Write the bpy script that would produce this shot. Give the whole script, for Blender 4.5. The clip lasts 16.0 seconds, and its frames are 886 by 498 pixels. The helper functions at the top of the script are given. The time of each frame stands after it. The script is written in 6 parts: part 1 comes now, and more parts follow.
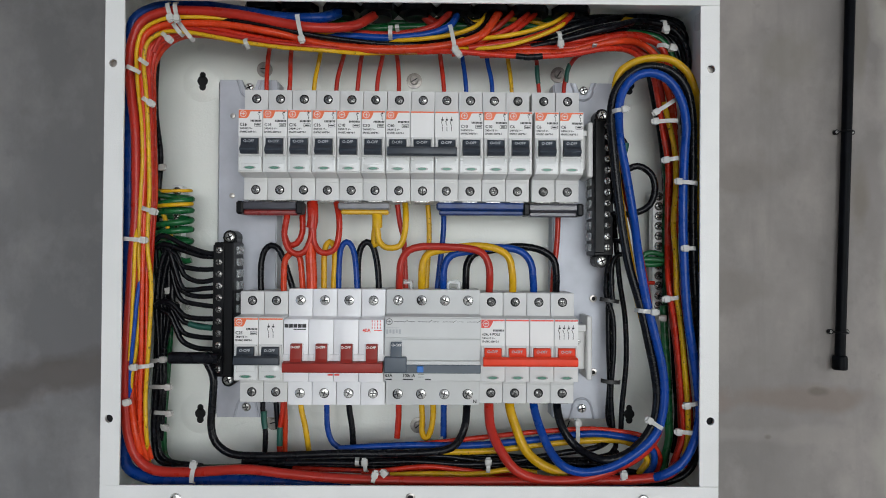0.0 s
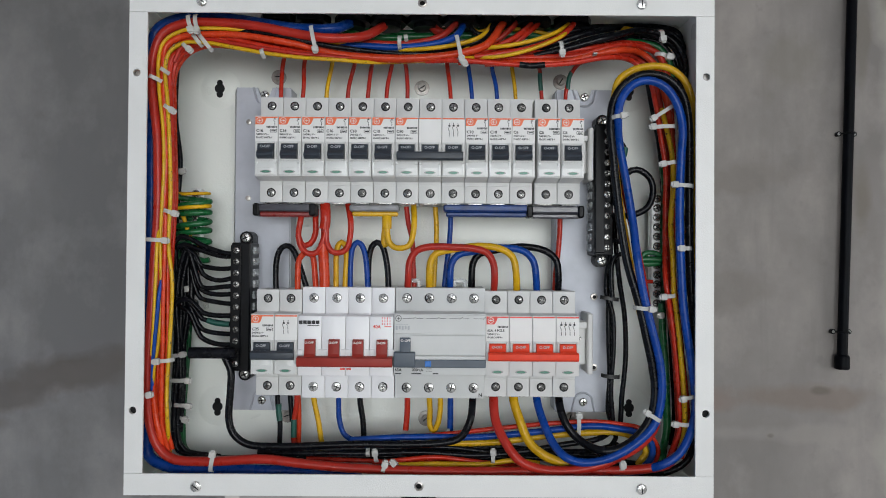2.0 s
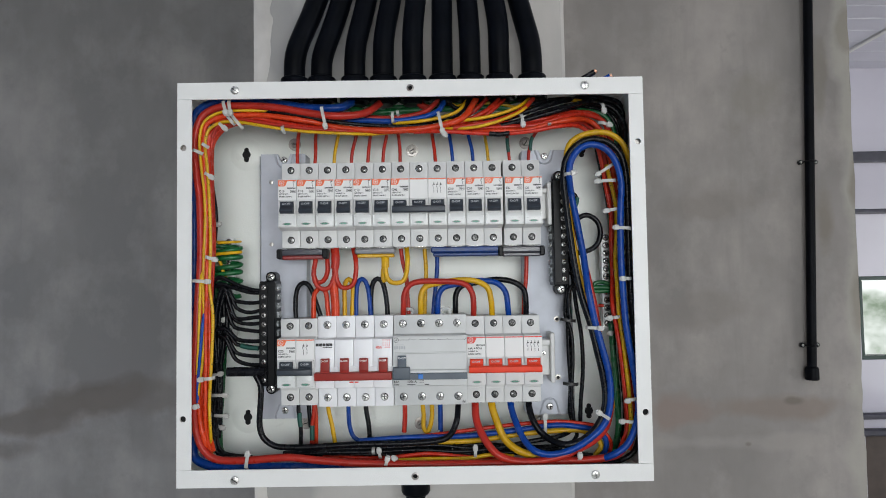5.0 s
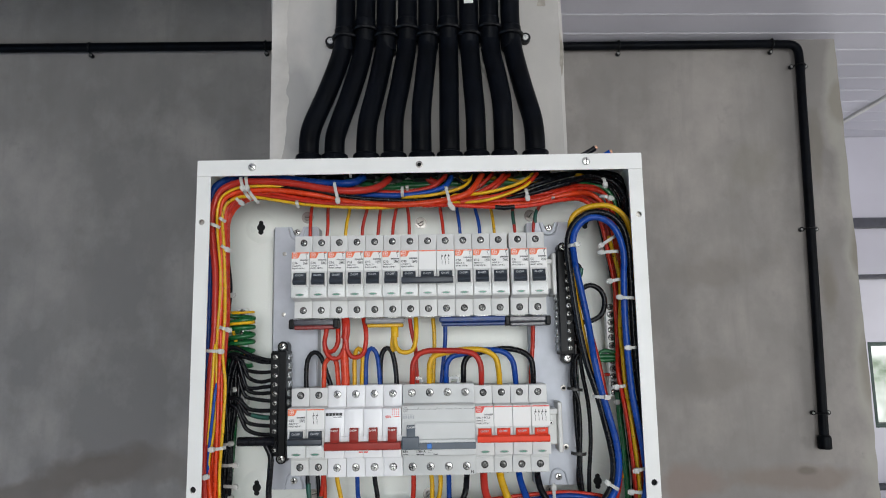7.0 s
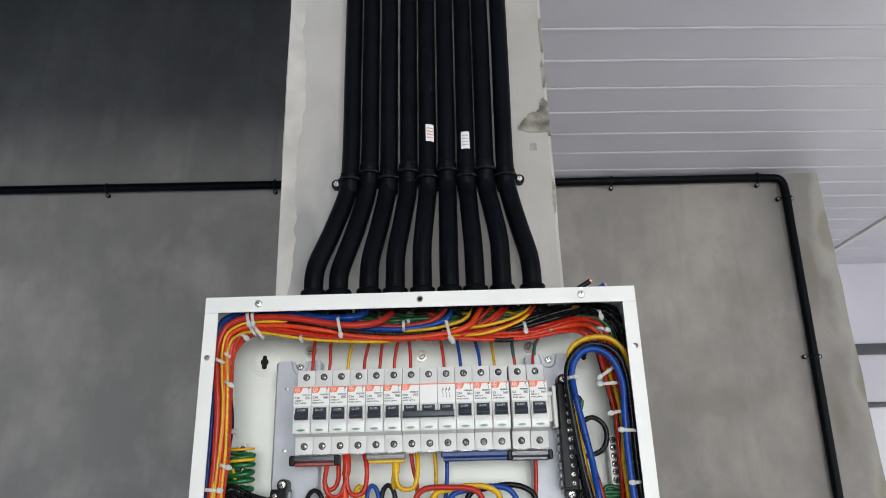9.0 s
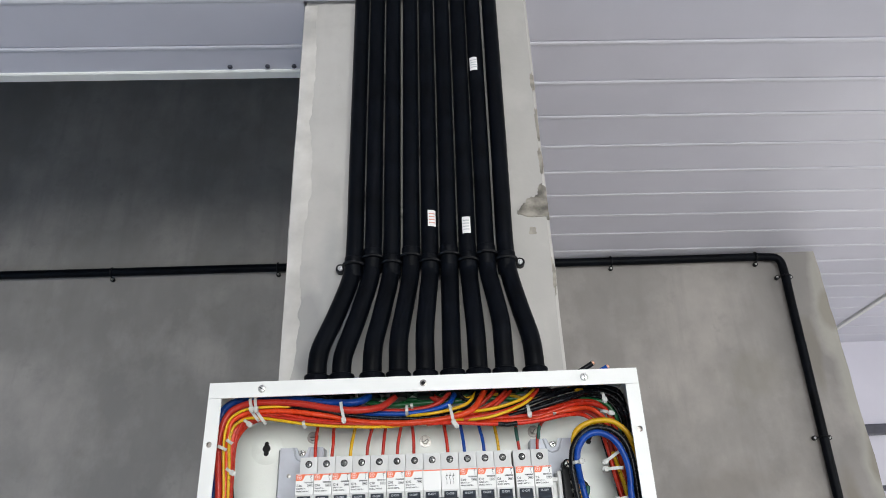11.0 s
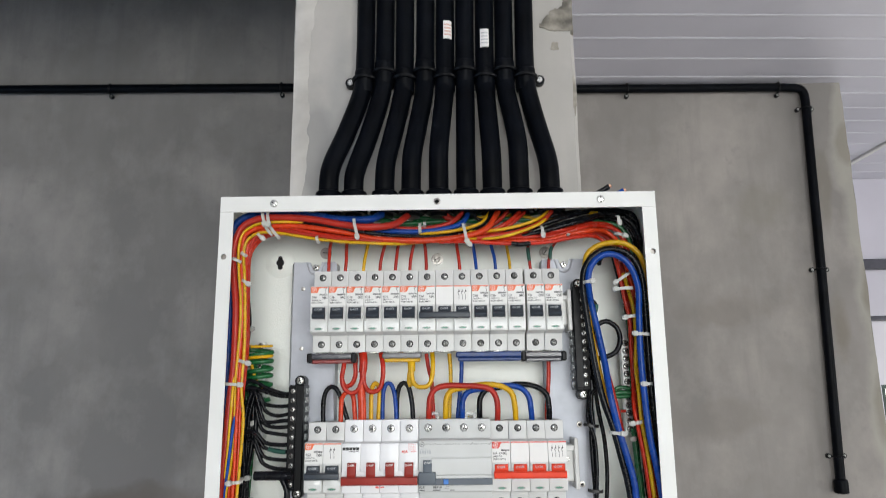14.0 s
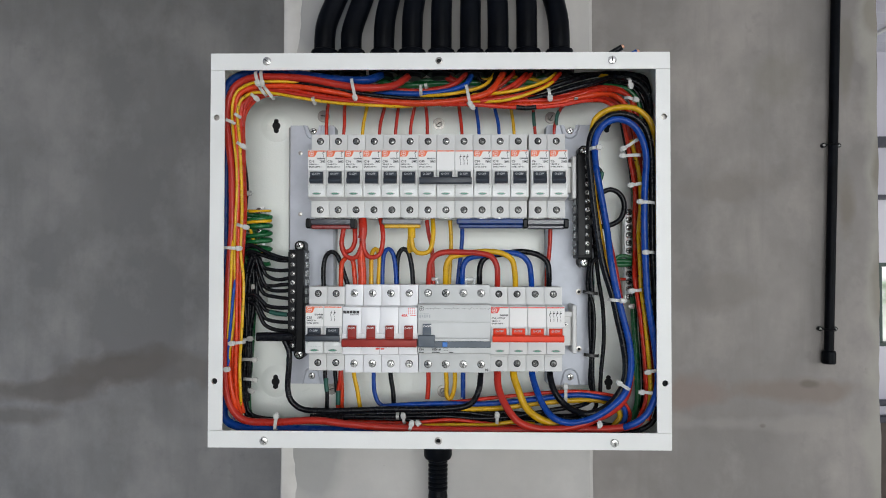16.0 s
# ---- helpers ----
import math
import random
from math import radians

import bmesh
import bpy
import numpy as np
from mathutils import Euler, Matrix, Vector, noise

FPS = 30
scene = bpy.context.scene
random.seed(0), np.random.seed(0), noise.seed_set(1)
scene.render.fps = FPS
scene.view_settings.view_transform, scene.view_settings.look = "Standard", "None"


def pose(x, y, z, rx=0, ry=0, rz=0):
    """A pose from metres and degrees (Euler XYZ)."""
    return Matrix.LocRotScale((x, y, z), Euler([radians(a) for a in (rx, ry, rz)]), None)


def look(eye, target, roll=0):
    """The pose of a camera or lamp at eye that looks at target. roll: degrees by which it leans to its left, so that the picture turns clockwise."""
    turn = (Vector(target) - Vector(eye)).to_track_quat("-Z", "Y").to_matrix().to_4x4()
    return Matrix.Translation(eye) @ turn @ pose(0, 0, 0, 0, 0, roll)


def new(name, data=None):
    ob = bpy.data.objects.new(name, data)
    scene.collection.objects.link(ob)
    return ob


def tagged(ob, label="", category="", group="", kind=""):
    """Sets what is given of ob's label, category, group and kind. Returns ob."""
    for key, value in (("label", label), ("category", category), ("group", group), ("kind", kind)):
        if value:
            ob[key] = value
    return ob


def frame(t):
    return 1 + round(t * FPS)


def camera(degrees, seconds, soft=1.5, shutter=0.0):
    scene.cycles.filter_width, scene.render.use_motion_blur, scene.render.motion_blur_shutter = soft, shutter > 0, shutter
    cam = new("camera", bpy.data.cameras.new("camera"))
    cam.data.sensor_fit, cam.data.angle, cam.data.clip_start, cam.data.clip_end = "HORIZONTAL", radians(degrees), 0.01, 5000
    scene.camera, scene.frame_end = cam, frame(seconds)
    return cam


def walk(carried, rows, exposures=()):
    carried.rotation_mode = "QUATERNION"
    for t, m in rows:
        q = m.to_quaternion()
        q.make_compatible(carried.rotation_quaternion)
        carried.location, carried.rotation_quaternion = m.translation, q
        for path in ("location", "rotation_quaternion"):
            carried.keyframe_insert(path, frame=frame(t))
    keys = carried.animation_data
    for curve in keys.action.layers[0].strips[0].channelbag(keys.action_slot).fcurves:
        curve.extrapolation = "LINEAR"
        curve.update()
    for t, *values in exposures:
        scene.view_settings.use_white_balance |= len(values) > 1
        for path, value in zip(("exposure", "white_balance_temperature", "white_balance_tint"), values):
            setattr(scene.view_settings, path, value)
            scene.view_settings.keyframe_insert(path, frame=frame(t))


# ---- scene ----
cam = camera(65.8, 16.0, 0.95, 0.4)
PATH = [
    (0, (0.016, -0.474, 1.477), (0.038, 1.526, 1.499), 0.4),
    (0.5, (0.016, -0.477, 1.476), (0.029, 1.523, 1.506), 0.4),
    (1, (0.016, -0.477, 1.476), (0.03, 1.523, 1.501), 0.5),
    (1.5, (0.014, -0.487, 1.478), (0.029, 1.512, 1.508), 0.4),
    (2, (0.015, -0.497, 1.476), (0.02, 1.503, 1.501), 0.4),
    (2.5, (0.023, -0.505, 1.473), (0.023, 1.495, 1.476), -0.0),
    (3, (0.042, -0.525, 1.476), (0.01, 1.474, 1.463), 0.8),
    (3.5, (0.034, -0.56, 1.482), (0.011, 1.44, 1.48), 0.2),
    (6, (0.026, -0.635, 1.487), (0.028, 1.358, 1.656), -1.1),
    (6.5, (0.027, -0.64, 1.49), (0.016, 1.349, 1.701), -1.0),
    (7, (0.024, -0.639, 1.488), (0.016, 1.341, 1.77), -1.0),
    (7.5, (0.021, -0.644, 1.491), (0.013, 1.323, 1.854), -1.3),
    (8, (0.021, -0.65, 1.489), (0.014, 1.291, 1.972), -1.2),
    (8.5, (0.023, -0.656, 1.49), (0.014, 1.256, 2.074), -1.6),
    (9, (0.027, -0.659, 1.488), (0.019, 1.234, 2.135), -1.6),
    (9.5, (0.026, -0.662, 1.488), (0.01, 1.198, 2.223), -1.8),
    (10, (0.028, -0.672, 1.489), (0.023, 1.145, 2.327), -2.1),
    (12.5, (0.019, -0.665, 1.482), (0.022, 1.137, 2.351), -1.9),
    (13, (0.017, -0.66, 1.481), (0.01, 1.213, 2.182), -1.3),
    (13.5, (0.016, -0.655, 1.482), (0.003, 1.275, 2.006), -1.0),
    (14, (0.014, -0.649, 1.482), (-0.012, 1.311, 1.88), -0.6),
    (14.5, (0.011, -0.643, 1.478), (-0.022, 1.34, 1.735), -0.5),
    (15, (0.008, -0.634, 1.474), (-0.029, 1.362, 1.596), -0.1),
    (15.5, (0.01, -0.631, 1.476), (-0.025, 1.368, 1.545), -0.1),
    (16, (0.016, -0.632, 1.474), (-0.022, 1.367, 1.514), 0.1),
]
walk(cam, [(t, look(eye, target, roll)) for t, eye, target, roll in PATH],
     [(0, -0.84, 6500, 10), (1.5, -0.83, 6500, 10), (2.5, -0.85, 6500, 10), (3.5, -0.81, 6490, 10), (6, -0.73, 6500, 10), (7, -0.67, 6520, 10), (8, -0.61, 6560, 9), (9, -0.46, 6600, 9),
      (10, -0.36, 6520, 10), (12.5, -0.19, 6700, 9), (13, -0.26, 6720, 9), (13.5, -0.38, 6700, 9), (14.5, -0.51, 6650, 10), (15.2, -0.62, 6560, 10), (16, -0.70, 6520, 10)])

# ---- world, lights ----
world = bpy.data.worlds.new("world")
scene.world = world
world.use_nodes = True
_wn = world.node_tree.nodes
_sky = _wn.new("ShaderNodeTexSky")
_sky.sky_type, _sky.sun_disc = "NISHITA", False
_sky.sun_elevation, _sky.sun_rotation = radians(48), radians(120)
world.node_tree.links.new(_sky.outputs[0], _wn["Background"].inputs[0])
_wn["Background"].inputs[1].default_value = 0.12


def area(name, m, sx, sy, watts, color=(1, 1, 1)):
    d = bpy.data.lights.new(name, "AREA")
    d.shape, d.size, d.size_y, d.energy, d.color = "RECTANGLE", sx, sy, watts, color
    ob = new(name, d)
    ob.matrix_world = m
    return ob


# daylight in the openings behind and to the right of the camera
area("daylight_south", look((0.75, -3.85, 1.58), (0.3, 0.5, 1.5)), 3.0, 1.3, 128, (0.965, 1.0, 1.01))
area("daylight_east", look((3.85, -0.9, 1.3), (0.0, 0.3, 1.6)), 1.9, 1.6, 54, (0.975, 1.0, 1.0))
# added bluish fill from the left, to lift and cool the left wall
area("cool_fill_west", look((-2.93, -0.75, 0.98), (-0.6, 1.0, 0.75)), 1.7, 0.9, 13, (0.62, 0.95, 1.45))
area("daylight_far", look((1.92, 1.84, 1.33), (1.3, 0.4, 2.1)), 0.6, 0.30, 4.5, (1.0, 0.98, 0.96))


# ---- materials ----
def mat(name, color, rough=0.5, metal=0.0, vary=0.06, scale=30.0, bump=0.0, bscale=200.0, spec=0.5, coat=0.0,
        color2=None, c2scale=3.0, c2lo=0.45, c2hi=0.65, trans=0.0, isl=0.0, alpha=1.0):
    m = bpy.data.materials.new(name)
    m.use_nodes = True
    nt = m.node_tree
    n, l = nt.nodes, nt.links
    b = n["Principled BSDF"]
    tc = n.new("ShaderNodeTexCoord")
    nz = n.new("ShaderNodeTexNoise")
    nz.inputs["Scale"].default_value, nz.inputs["Detail"].default_value = scale, 5
    l.new(tc.outputs["Object"], nz.inputs["Vector"])
    rp = n.new("ShaderNodeValToRGB")
    lo = [max(0, c * (1 - vary * 2)) for c in color] + [1]
    hi = [min(1, c * (1 + vary * 2)) for c in color] + [1]
    rp.color_ramp.elements[0].position, rp.color_ramp.elements[1].position = 0.3, 0.7
    rp.color_ramp.elements[0].color, rp.color_ramp.elements[1].color = lo, hi
    l.new(nz.outputs["Fac"], rp.inputs[0])
    out = rp.outputs[0]
    if color2:
        n2 = n.new("ShaderNodeTexNoise")
        n2.inputs["Scale"].default_value, n2.inputs["Detail"].default_value, n2.inputs["Roughness"].default_value = c2scale, 7, 0.62
        l.new(tc.outputs["Object"], n2.inputs["Vector"])
        r2 = n.new("ShaderNodeMapRange")
        r2.inputs[1].default_value, r2.inputs[2].default_value = c2lo, c2hi
        l.new(n2.outputs["Fac"], r2.inputs[0])
        mx = n.new("ShaderNodeMix")
        mx.data_type = "RGBA"
        l.new(r2.outputs[0], mx.inputs[0])
        l.new(out, mx.inputs[6])
        mx.inputs[7].default_value = (*color2, 1)
        out = mx.outputs[2]
    if isl:
        oi = n.new("ShaderNodeObjectInfo")
        hs = n.new("ShaderNodeHueSaturation")
        mr = n.new("ShaderNodeMapRange")
        mr.inputs[3].default_value, mr.inputs[4].default_value = 1 - isl, 1 + isl
        l.new(oi.outputs["Random"], mr.inputs[0])
        l.new(mr.outputs[0], hs.inputs["Value"])
        l.new(out, hs.inputs["Color"])
        out = hs.outputs[0]
    l.new(out, b.inputs["Base Color"])
    nr = n.new("ShaderNodeTexNoise")
    nr.inputs["Scale"].default_value = scale * 2.3
    l.new(tc.outputs["Object"], nr.inputs["Vector"])
    rr = n.new("ShaderNodeMapRange")
    rr.inputs[3].default_value, rr.inputs[4].default_value = max(0.03, rough - 0.08), min(1, rough + 0.08)
    l.new(nr.outputs["Fac"], rr.inputs[0])
    l.new(rr.outputs[0], b.inputs["Roughness"])
    b.inputs["Metallic"].default_value = metal
    b.inputs["Specular IOR Level"].default_value = spec
    b.inputs["Coat Weight"].default_value = coat
    b.inputs["Transmission Weight"].default_value = trans
    b.inputs["Alpha"].default_value = alpha
    if bump:
        nb = n.new("ShaderNodeTexNoise")
        nb.inputs["Scale"].default_value, nb.inputs["Detail"].default_value = bscale, 6
        l.new(tc.outputs["Object"], nb.inputs["Vector"])
        bp = n.new("ShaderNodeBump")
        bp.inputs["Strength"].default_value, bp.inputs["Distance"].default_value = bump, 0.002
        l.new(nb.outputs["Fac"], bp.inputs["Height"])
        l.new(bp.outputs[0], b.inputs["Normal"])
    return m


M = {}
def plaster(name, base, dark, light, stains):
    """Cement plaster: cloudy trowel marks, upright streaks, damp stains of their own shape."""
    m = mat(name, base, 0.88, vary=0.05, scale=14, bump=0.22, bscale=55)
    n, l = m.node_tree.nodes, m.node_tree.links
    b = n["Principled BSDF"]
    out = b.inputs["Base Color"].links[0].from_socket
    tc = n.new("ShaderNodeTexCoord")

    def layer(out, scale, sc, lo, hi, color, amount, seed):
        mp = n.new("ShaderNodeMapping")
        mp.inputs["Scale"].default_value = sc
        mp.inputs["Location"].default_value = (seed, seed * 0.7, seed * 0.3)
        l.new(tc.outputs["Object"], mp.inputs[0])
        z = n.new("ShaderNodeTexNoise")
        z.inputs["Scale"].default_value, z.inputs["Detail"].default_value, z.inputs["Roughness"].default_value = scale, 8, 0.6
        l.new(mp.outputs[0], z.inputs["Vector"])
        r = n.new("ShaderNodeMapRange")
        r.inputs[1].default_value, r.inputs[2].default_value, r.inputs[4].default_value = lo, hi, amount
        l.new(z.outputs["Fac"], r.inputs[0])
        return mix(out, r.outputs[0], color)

    def mix(out, fac, color):
        x = n.new("ShaderNodeMix")
        x.data_type = "RGBA"
        l.new(fac, x.inputs[0])
        l.new(out, x.inputs[6])
        x.inputs[7].default_value = (*color, 1)
        return x.outputs[2]
    out = layer(out, 2.2, (1, 1, 0.55), 0.40, 0.62, dark, 0.95, 1.3)
    out = layer(out, 5.5, (1, 1, 0.8), 0.48, 0.70, light, 0.75, 7.7)
    out = layer(out, 9.0, (2.2, 1, 0.25), 0.52, 0.72, dark, 0.5, 3.1)
    out = layer(out, 26.0, (1, 1, 1), 0.60, 0.75, dark, 0.5, 5.1)
    out = layer(out, 130.0, (1, 1, 1), 0.685, 0.72, dark, 0.7, 9.1)
    for cx, cz, rx, rz, color, amount in stains:
        mp = n.new("ShaderNodeMapping")
        mp.inputs["Location"].default_value = (-cx / rx, 0, -cz / rz)
        mp.inputs["Scale"].default_value = (1 / rx, 0.0, 1 / rz)
        l.new(tc.outputs["Object"], mp.inputs[0])
        ln = n.new("ShaderNodeVectorMath")
        ln.operation = "LENGTH"
        l.new(mp.outputs[0], ln.inputs[0])
        z = n.new("ShaderNodeTexNoise")
        z.inputs["Scale"].default_value, z.inputs["Detail"].default_value = 6, 9
        l.new(tc.outputs["Object"], z.inputs["Vector"])
        ad = n.new("ShaderNodeMath")
        ad.operation = "MULTIPLY_ADD"
        ad.inputs[1].default_value = 3.0
        l.new(z.outputs["Fac"], ad.inputs[0])
        l.new(ln.outputs["Value"], ad.inputs[2])
        r = n.new("ShaderNodeMapRange")
        r.inputs[1].default_value, r.inputs[2].default_value, r.inputs[3].default_value, r.inputs[4].default_value = 2.0, 2.5, amount, 0.0
        l.new(ad.outputs[0], r.inputs[0])
        out = mix(out, r.outputs[0], color)
    l.new(out, b.inputs["Base Color"])
    return m


M["plaster"] = plaster("grey_cement_plaster", (0.305, 0.284, 0.268), (0.228, 0.214, 0.205), (0.40, 0.37, 0.345),
                       ((-0.80, 1.215, 0.13, 0.055, (0.150, 0.125, 0.105), 0.8), (-1.02, 1.16, 0.20, 0.04, (0.165, 0.14, 0.12), 0.75), (-0.62, 1.21, 0.30, 0.05, (0.20, 0.175, 0.155), 0.6), (-1.05, 1.10, 0.1, 0.03, (0.16, 0.14, 0.125), 0.6),
                        (-0.62, 1.05, 0.3, 0.05, (0.38, 0.36, 0.34), 0.3), (0.955, 1.62, 0.034, 0.13, (0.20, 0.175, 0.145), 0.7), (0.955, 1.95, 0.02, 0.10, (0.20, 0.18, 0.15), 0.6),
                        (0.80, 1.17, 0.20, 0.035, (0.235, 0.195, 0.17), 0.75), (0.60, 1.16, 0.10, 0.05, (0.26, 0.20, 0.175), 0.7), (0.86, 1.185, 0.03, 0.012, (0.17, 0.145, 0.125), 0.8), (0.75, 1.085, 0.012, 0.008, (0.13, 0.11, 0.10), 0.8),
                        (0.66, 1.09, 0.25, 0.025, (0.39, 0.36, 0.335), 0.35), (1.038, 1.5, 0.050, 4.0, (0.40, 0.385, 0.34), 0.6), (1.040, 1.72, 0.030, 0.12, (0.21, 0.19, 0.155), 0.7), (1.03, 2.08, 0.03, 0.05, (0.22, 0.20, 0.165), 0.6), (1.035, 1.42, 0.03, 0.10, (0.23, 0.21, 0.17), 0.6), (0.70, 1.40, 0.16, 0.05, (0.225, 0.205, 0.188), 0.5), (0.45, 1.52, 0.10, 0.12, (0.235, 0.215, 0.20), 0.45), (0.66, 1.65, 0.2, 0.06, (0.215, 0.195, 0.178), 0.6), (0.78, 1.92, 0.10, 0.09, (0.22, 0.205, 0.18), 0.55)))
PIERMAT = plaster("pale_cement_skim", (0.485, 0.462, 0.435), (0.405, 0.39, 0.37), (0.555, 0.535, 0.51),
                  ((-0.13, 1.28, 0.035, 0.10, (0.25, 0.25, 0.24), 0.55), (-0.11, 1.80, 0.03, 0.16, (0.30, 0.30, 0.295), 0.55), (-0.138, 1.75, 0.024, 0.10, (0.28, 0.275, 0.268), 0.75), (0.13, 1.62, 0.03, 0.1, (0.40, 0.39, 0.36), 0.5)))
M["pier"] = PIERMAT
M["smear"] = mat("white_plaster_smear", (0.52, 0.50, 0.475), 0.9, vary=0.10, scale=20, bump=0.35, bscale=120)
M["patch"] = mat("dark_cement_patch", (0.27, 0.25, 0.215), 0.95, vary=0.3, scale=55, bump=0.5, bscale=120)
M["pvc"] = mat("lilac_white_pvc_panel", (0.63, 0.625, 0.70), 0.42, vary=0.03, scale=3, spec=0.5)
M["pvc_line"] = mat("glossy_white_pvc_bead", (0.68, 0.68, 0.745), 0.38, vary=0.02, scale=8)
M["trim"] = mat("white_pvc_trim", (0.78, 0.78, 0.76), 0.4, vary=0.04, scale=14)
# floor out of view, kept pale so that it reflects light to the ceiling
M["floor"] = mat("pale_bounce_floor", (0.55, 0.53, 0.50), 0.9, vary=0.12, scale=3, bump=0.3, bscale=40)
M["brown"] = mat("dark_brown_board", (0.08, 0.06, 0.05), 0.6)
M["roomwall"] = mat("rough_room_plaster", (0.40, 0.39, 0.37), 0.9, vary=0.08, scale=3, bump=0.2, bscale=40)
# concrete out of view, darkened so that little light bounces in the void
M["slab"] = mat("concrete_darkened_for_void", (0.17, 0.165, 0.155), 0.92, vary=0.1, scale=3, bump=0.2, bscale=40)
M["lilac"] = mat("lilac_wall_panel", (0.62, 0.60, 0.68), 0.12, vary=0.04, scale=2)
M["darkbar"] = mat("dark_steel_bar", (0.05, 0.05, 0.07), 0.45, vary=0.1)
M["box"] = mat("white_powder_coated_steel", (0.80, 0.80, 0.775), 0.38, vary=0.015, scale=18, bump=0.12, bscale=900)
M["boxin"] = mat("cream_powder_coated_steel", (0.86, 0.885, 0.835), 0.3, vary=0.02, scale=14, bump=0.12, bscale=700)
M["galv"] = mat("galvanised_steel", (0.45, 0.47, 0.52), 0.45, metal=0.2, vary=0.06, scale=40, bump=0.05, bscale=300)
M["steel"] = mat("bright_zinc_screw", (0.62, 0.62, 0.60), 0.28, metal=0.9, vary=0.15, scale=300)
M["tinned"] = mat("tinned_bar", (0.80, 0.81, 0.80), 0.35, metal=0.35, vary=0.08, scale=200)
M["termscrew"] = mat("dull_zinc_terminal_screw", (0.30, 0.30, 0.29), 0.27, metal=0.85, vary=0.3, scale=500, isl=0.35)
M["washer"] = mat("nickel_washer", (0.38, 0.36, 0.335), 0.32, metal=0.75, vary=0.15, scale=200)
# near-black that paints the shade inside holes, keyholes and screw slots
M["hole"] = mat("recess_shade_black", (0.01, 0.01, 0.011), 0.9)
M["case"] = mat("light_grey_breaker_case", (0.66, 0.66, 0.645), 0.4, vary=0.015, scale=60, bump=0.04, bscale=900, isl=0.025)
M["casewhite"] = mat("white_breaker_case", (0.82, 0.82, 0.83), 0.32, vary=0.012, scale=60)
M["caserccb"] = mat("grey_rccb_case", (0.60, 0.61, 0.60), 0.4, vary=0.015, scale=60, bump=0.04, bscale=900)
M["label"] = mat("white_printed_label", (0.80, 0.79, 0.77), 0.45, vary=0.01, scale=60)
M["cover"] = mat("clear_glossy_cover", (0.70, 0.71, 0.695), 0.11, vary=0.01, scale=60, spec=0.45)
M["orange"] = mat("orange_print", (0.85, 0.16, 0.05), 0.45, vary=0.03, scale=60)
M["redprint"] = mat("red_print", (0.75, 0.06, 0.04), 0.45, vary=0.03, scale=60)
M["ink"] = mat("black_print", (0.02, 0.02, 0.022), 0.5, vary=0.02)
M["pale"] = mat("pale_grey_print", (0.42, 0.44, 0.46), 0.5, vary=0.02)
M["toggle"] = mat("dark_grey_toggle", (0.034, 0.042, 0.054), 0.36, spec=0.35, vary=0.1, scale=80)
M["togglered"] = mat("brick_red_toggle", (0.30, 0.030, 0.022), 0.42, spec=0.22, vary=0.05, scale=80)
M["toggleorange"] = mat("bright_red_toggle", (0.80, 0.055, 0.02), 0.4, spec=0.25, vary=0.04, scale=80)
M["slate"] = mat("slate_grey_plastic", (0.075, 0.095, 0.12), 0.42, vary=0.06, scale=80)
M["greenwin"] = mat("green_indicator_flag", (0.07, 0.22, 0.15), 0.25, vary=0.1, scale=200)
M["slotgrey"] = mat("grey_moulded_rim", (0.30, 0.31, 0.30), 0.35, vary=0.05)
M["bluebtn"] = mat("blue_test_button", (0.02, 0.16, 0.52), 0.35, vary=0.05)
M["blk"] = mat("black_plastic", (0.0035, 0.004, 0.0055), 0.36, spec=0.16, vary=0.2, scale=60)
M["pipe"] = mat("black_pvc_conduit", (0.0020, 0.0028, 0.0048), 0.42, spec=0.08, vary=0.25, scale=40, bump=0.06, bscale=250)
M["smoke"] = mat("smoky_clear_plastic", (0.10, 0.10, 0.12), 0.15, vary=0.05, trans=0.4)
M["clear"] = mat("clear_plastic", (0.80, 0.84, 0.84), 0.12, vary=0.05, alpha=0.3)
# dark grey painting the shade in the terminal screws' cross recesses
M["slot"] = mat("recess_shade_grey", (0.05, 0.05, 0.05), 0.5, metal=0.3)
M["redsmoke"] = mat("smoky_red_sleeve", (0.22, 0.018, 0.016), 0.3, vary=0.1, scale=90)
M["bluesl"] = mat("dark_blue_busbar_sleeve", (0.006, 0.035, 0.16), 0.4, vary=0.15, scale=90)
M["greysl"] = mat("grey_busbar_sleeve", (0.20, 0.20, 0.21), 0.35, vary=0.1, scale=90)
M["tie"] = mat("white_nylon_tie", (0.60, 0.60, 0.57), 0.35, spec=0.4, alpha=0.74, vary=0.04, scale=120, isl=0.06)
M["tieblk"] = mat("black_nylon_tie", (0.01, 0.01, 0.01), 0.4)
M["sticker"] = mat("white_paper_sticker", (0.75, 0.73, 0.72), 0.6, vary=0.03)
M["fadedred"] = mat("faded_red_print", (0.60, 0.30, 0.24), 0.5, vary=0.05)
M["copper"] = mat("bare_copper", (0.75, 0.42, 0.28), 0.35, metal=0.9)
M["red"] = mat("red_pvc_insulation", (0.47, 0.025, 0.010), 0.27, spec=0.3, vary=0.06, scale=60, isl=0.10)
M["redd"] = mat("deep_red_pvc_insulation", (0.41, 0.024, 0.014), 0.30, spec=0.28, vary=0.06, scale=60, isl=0.08)
M["redo"] = mat("orange_red_pvc_insulation", (0.57, 0.045, 0.010), 0.27, spec=0.3, vary=0.05, scale=60, isl=0.08)
M["yellow"] = mat("yellow_pvc_insulation", (0.66, 0.38, 0.009), 0.28, spec=0.3, vary=0.06, scale=60, isl=0.08)
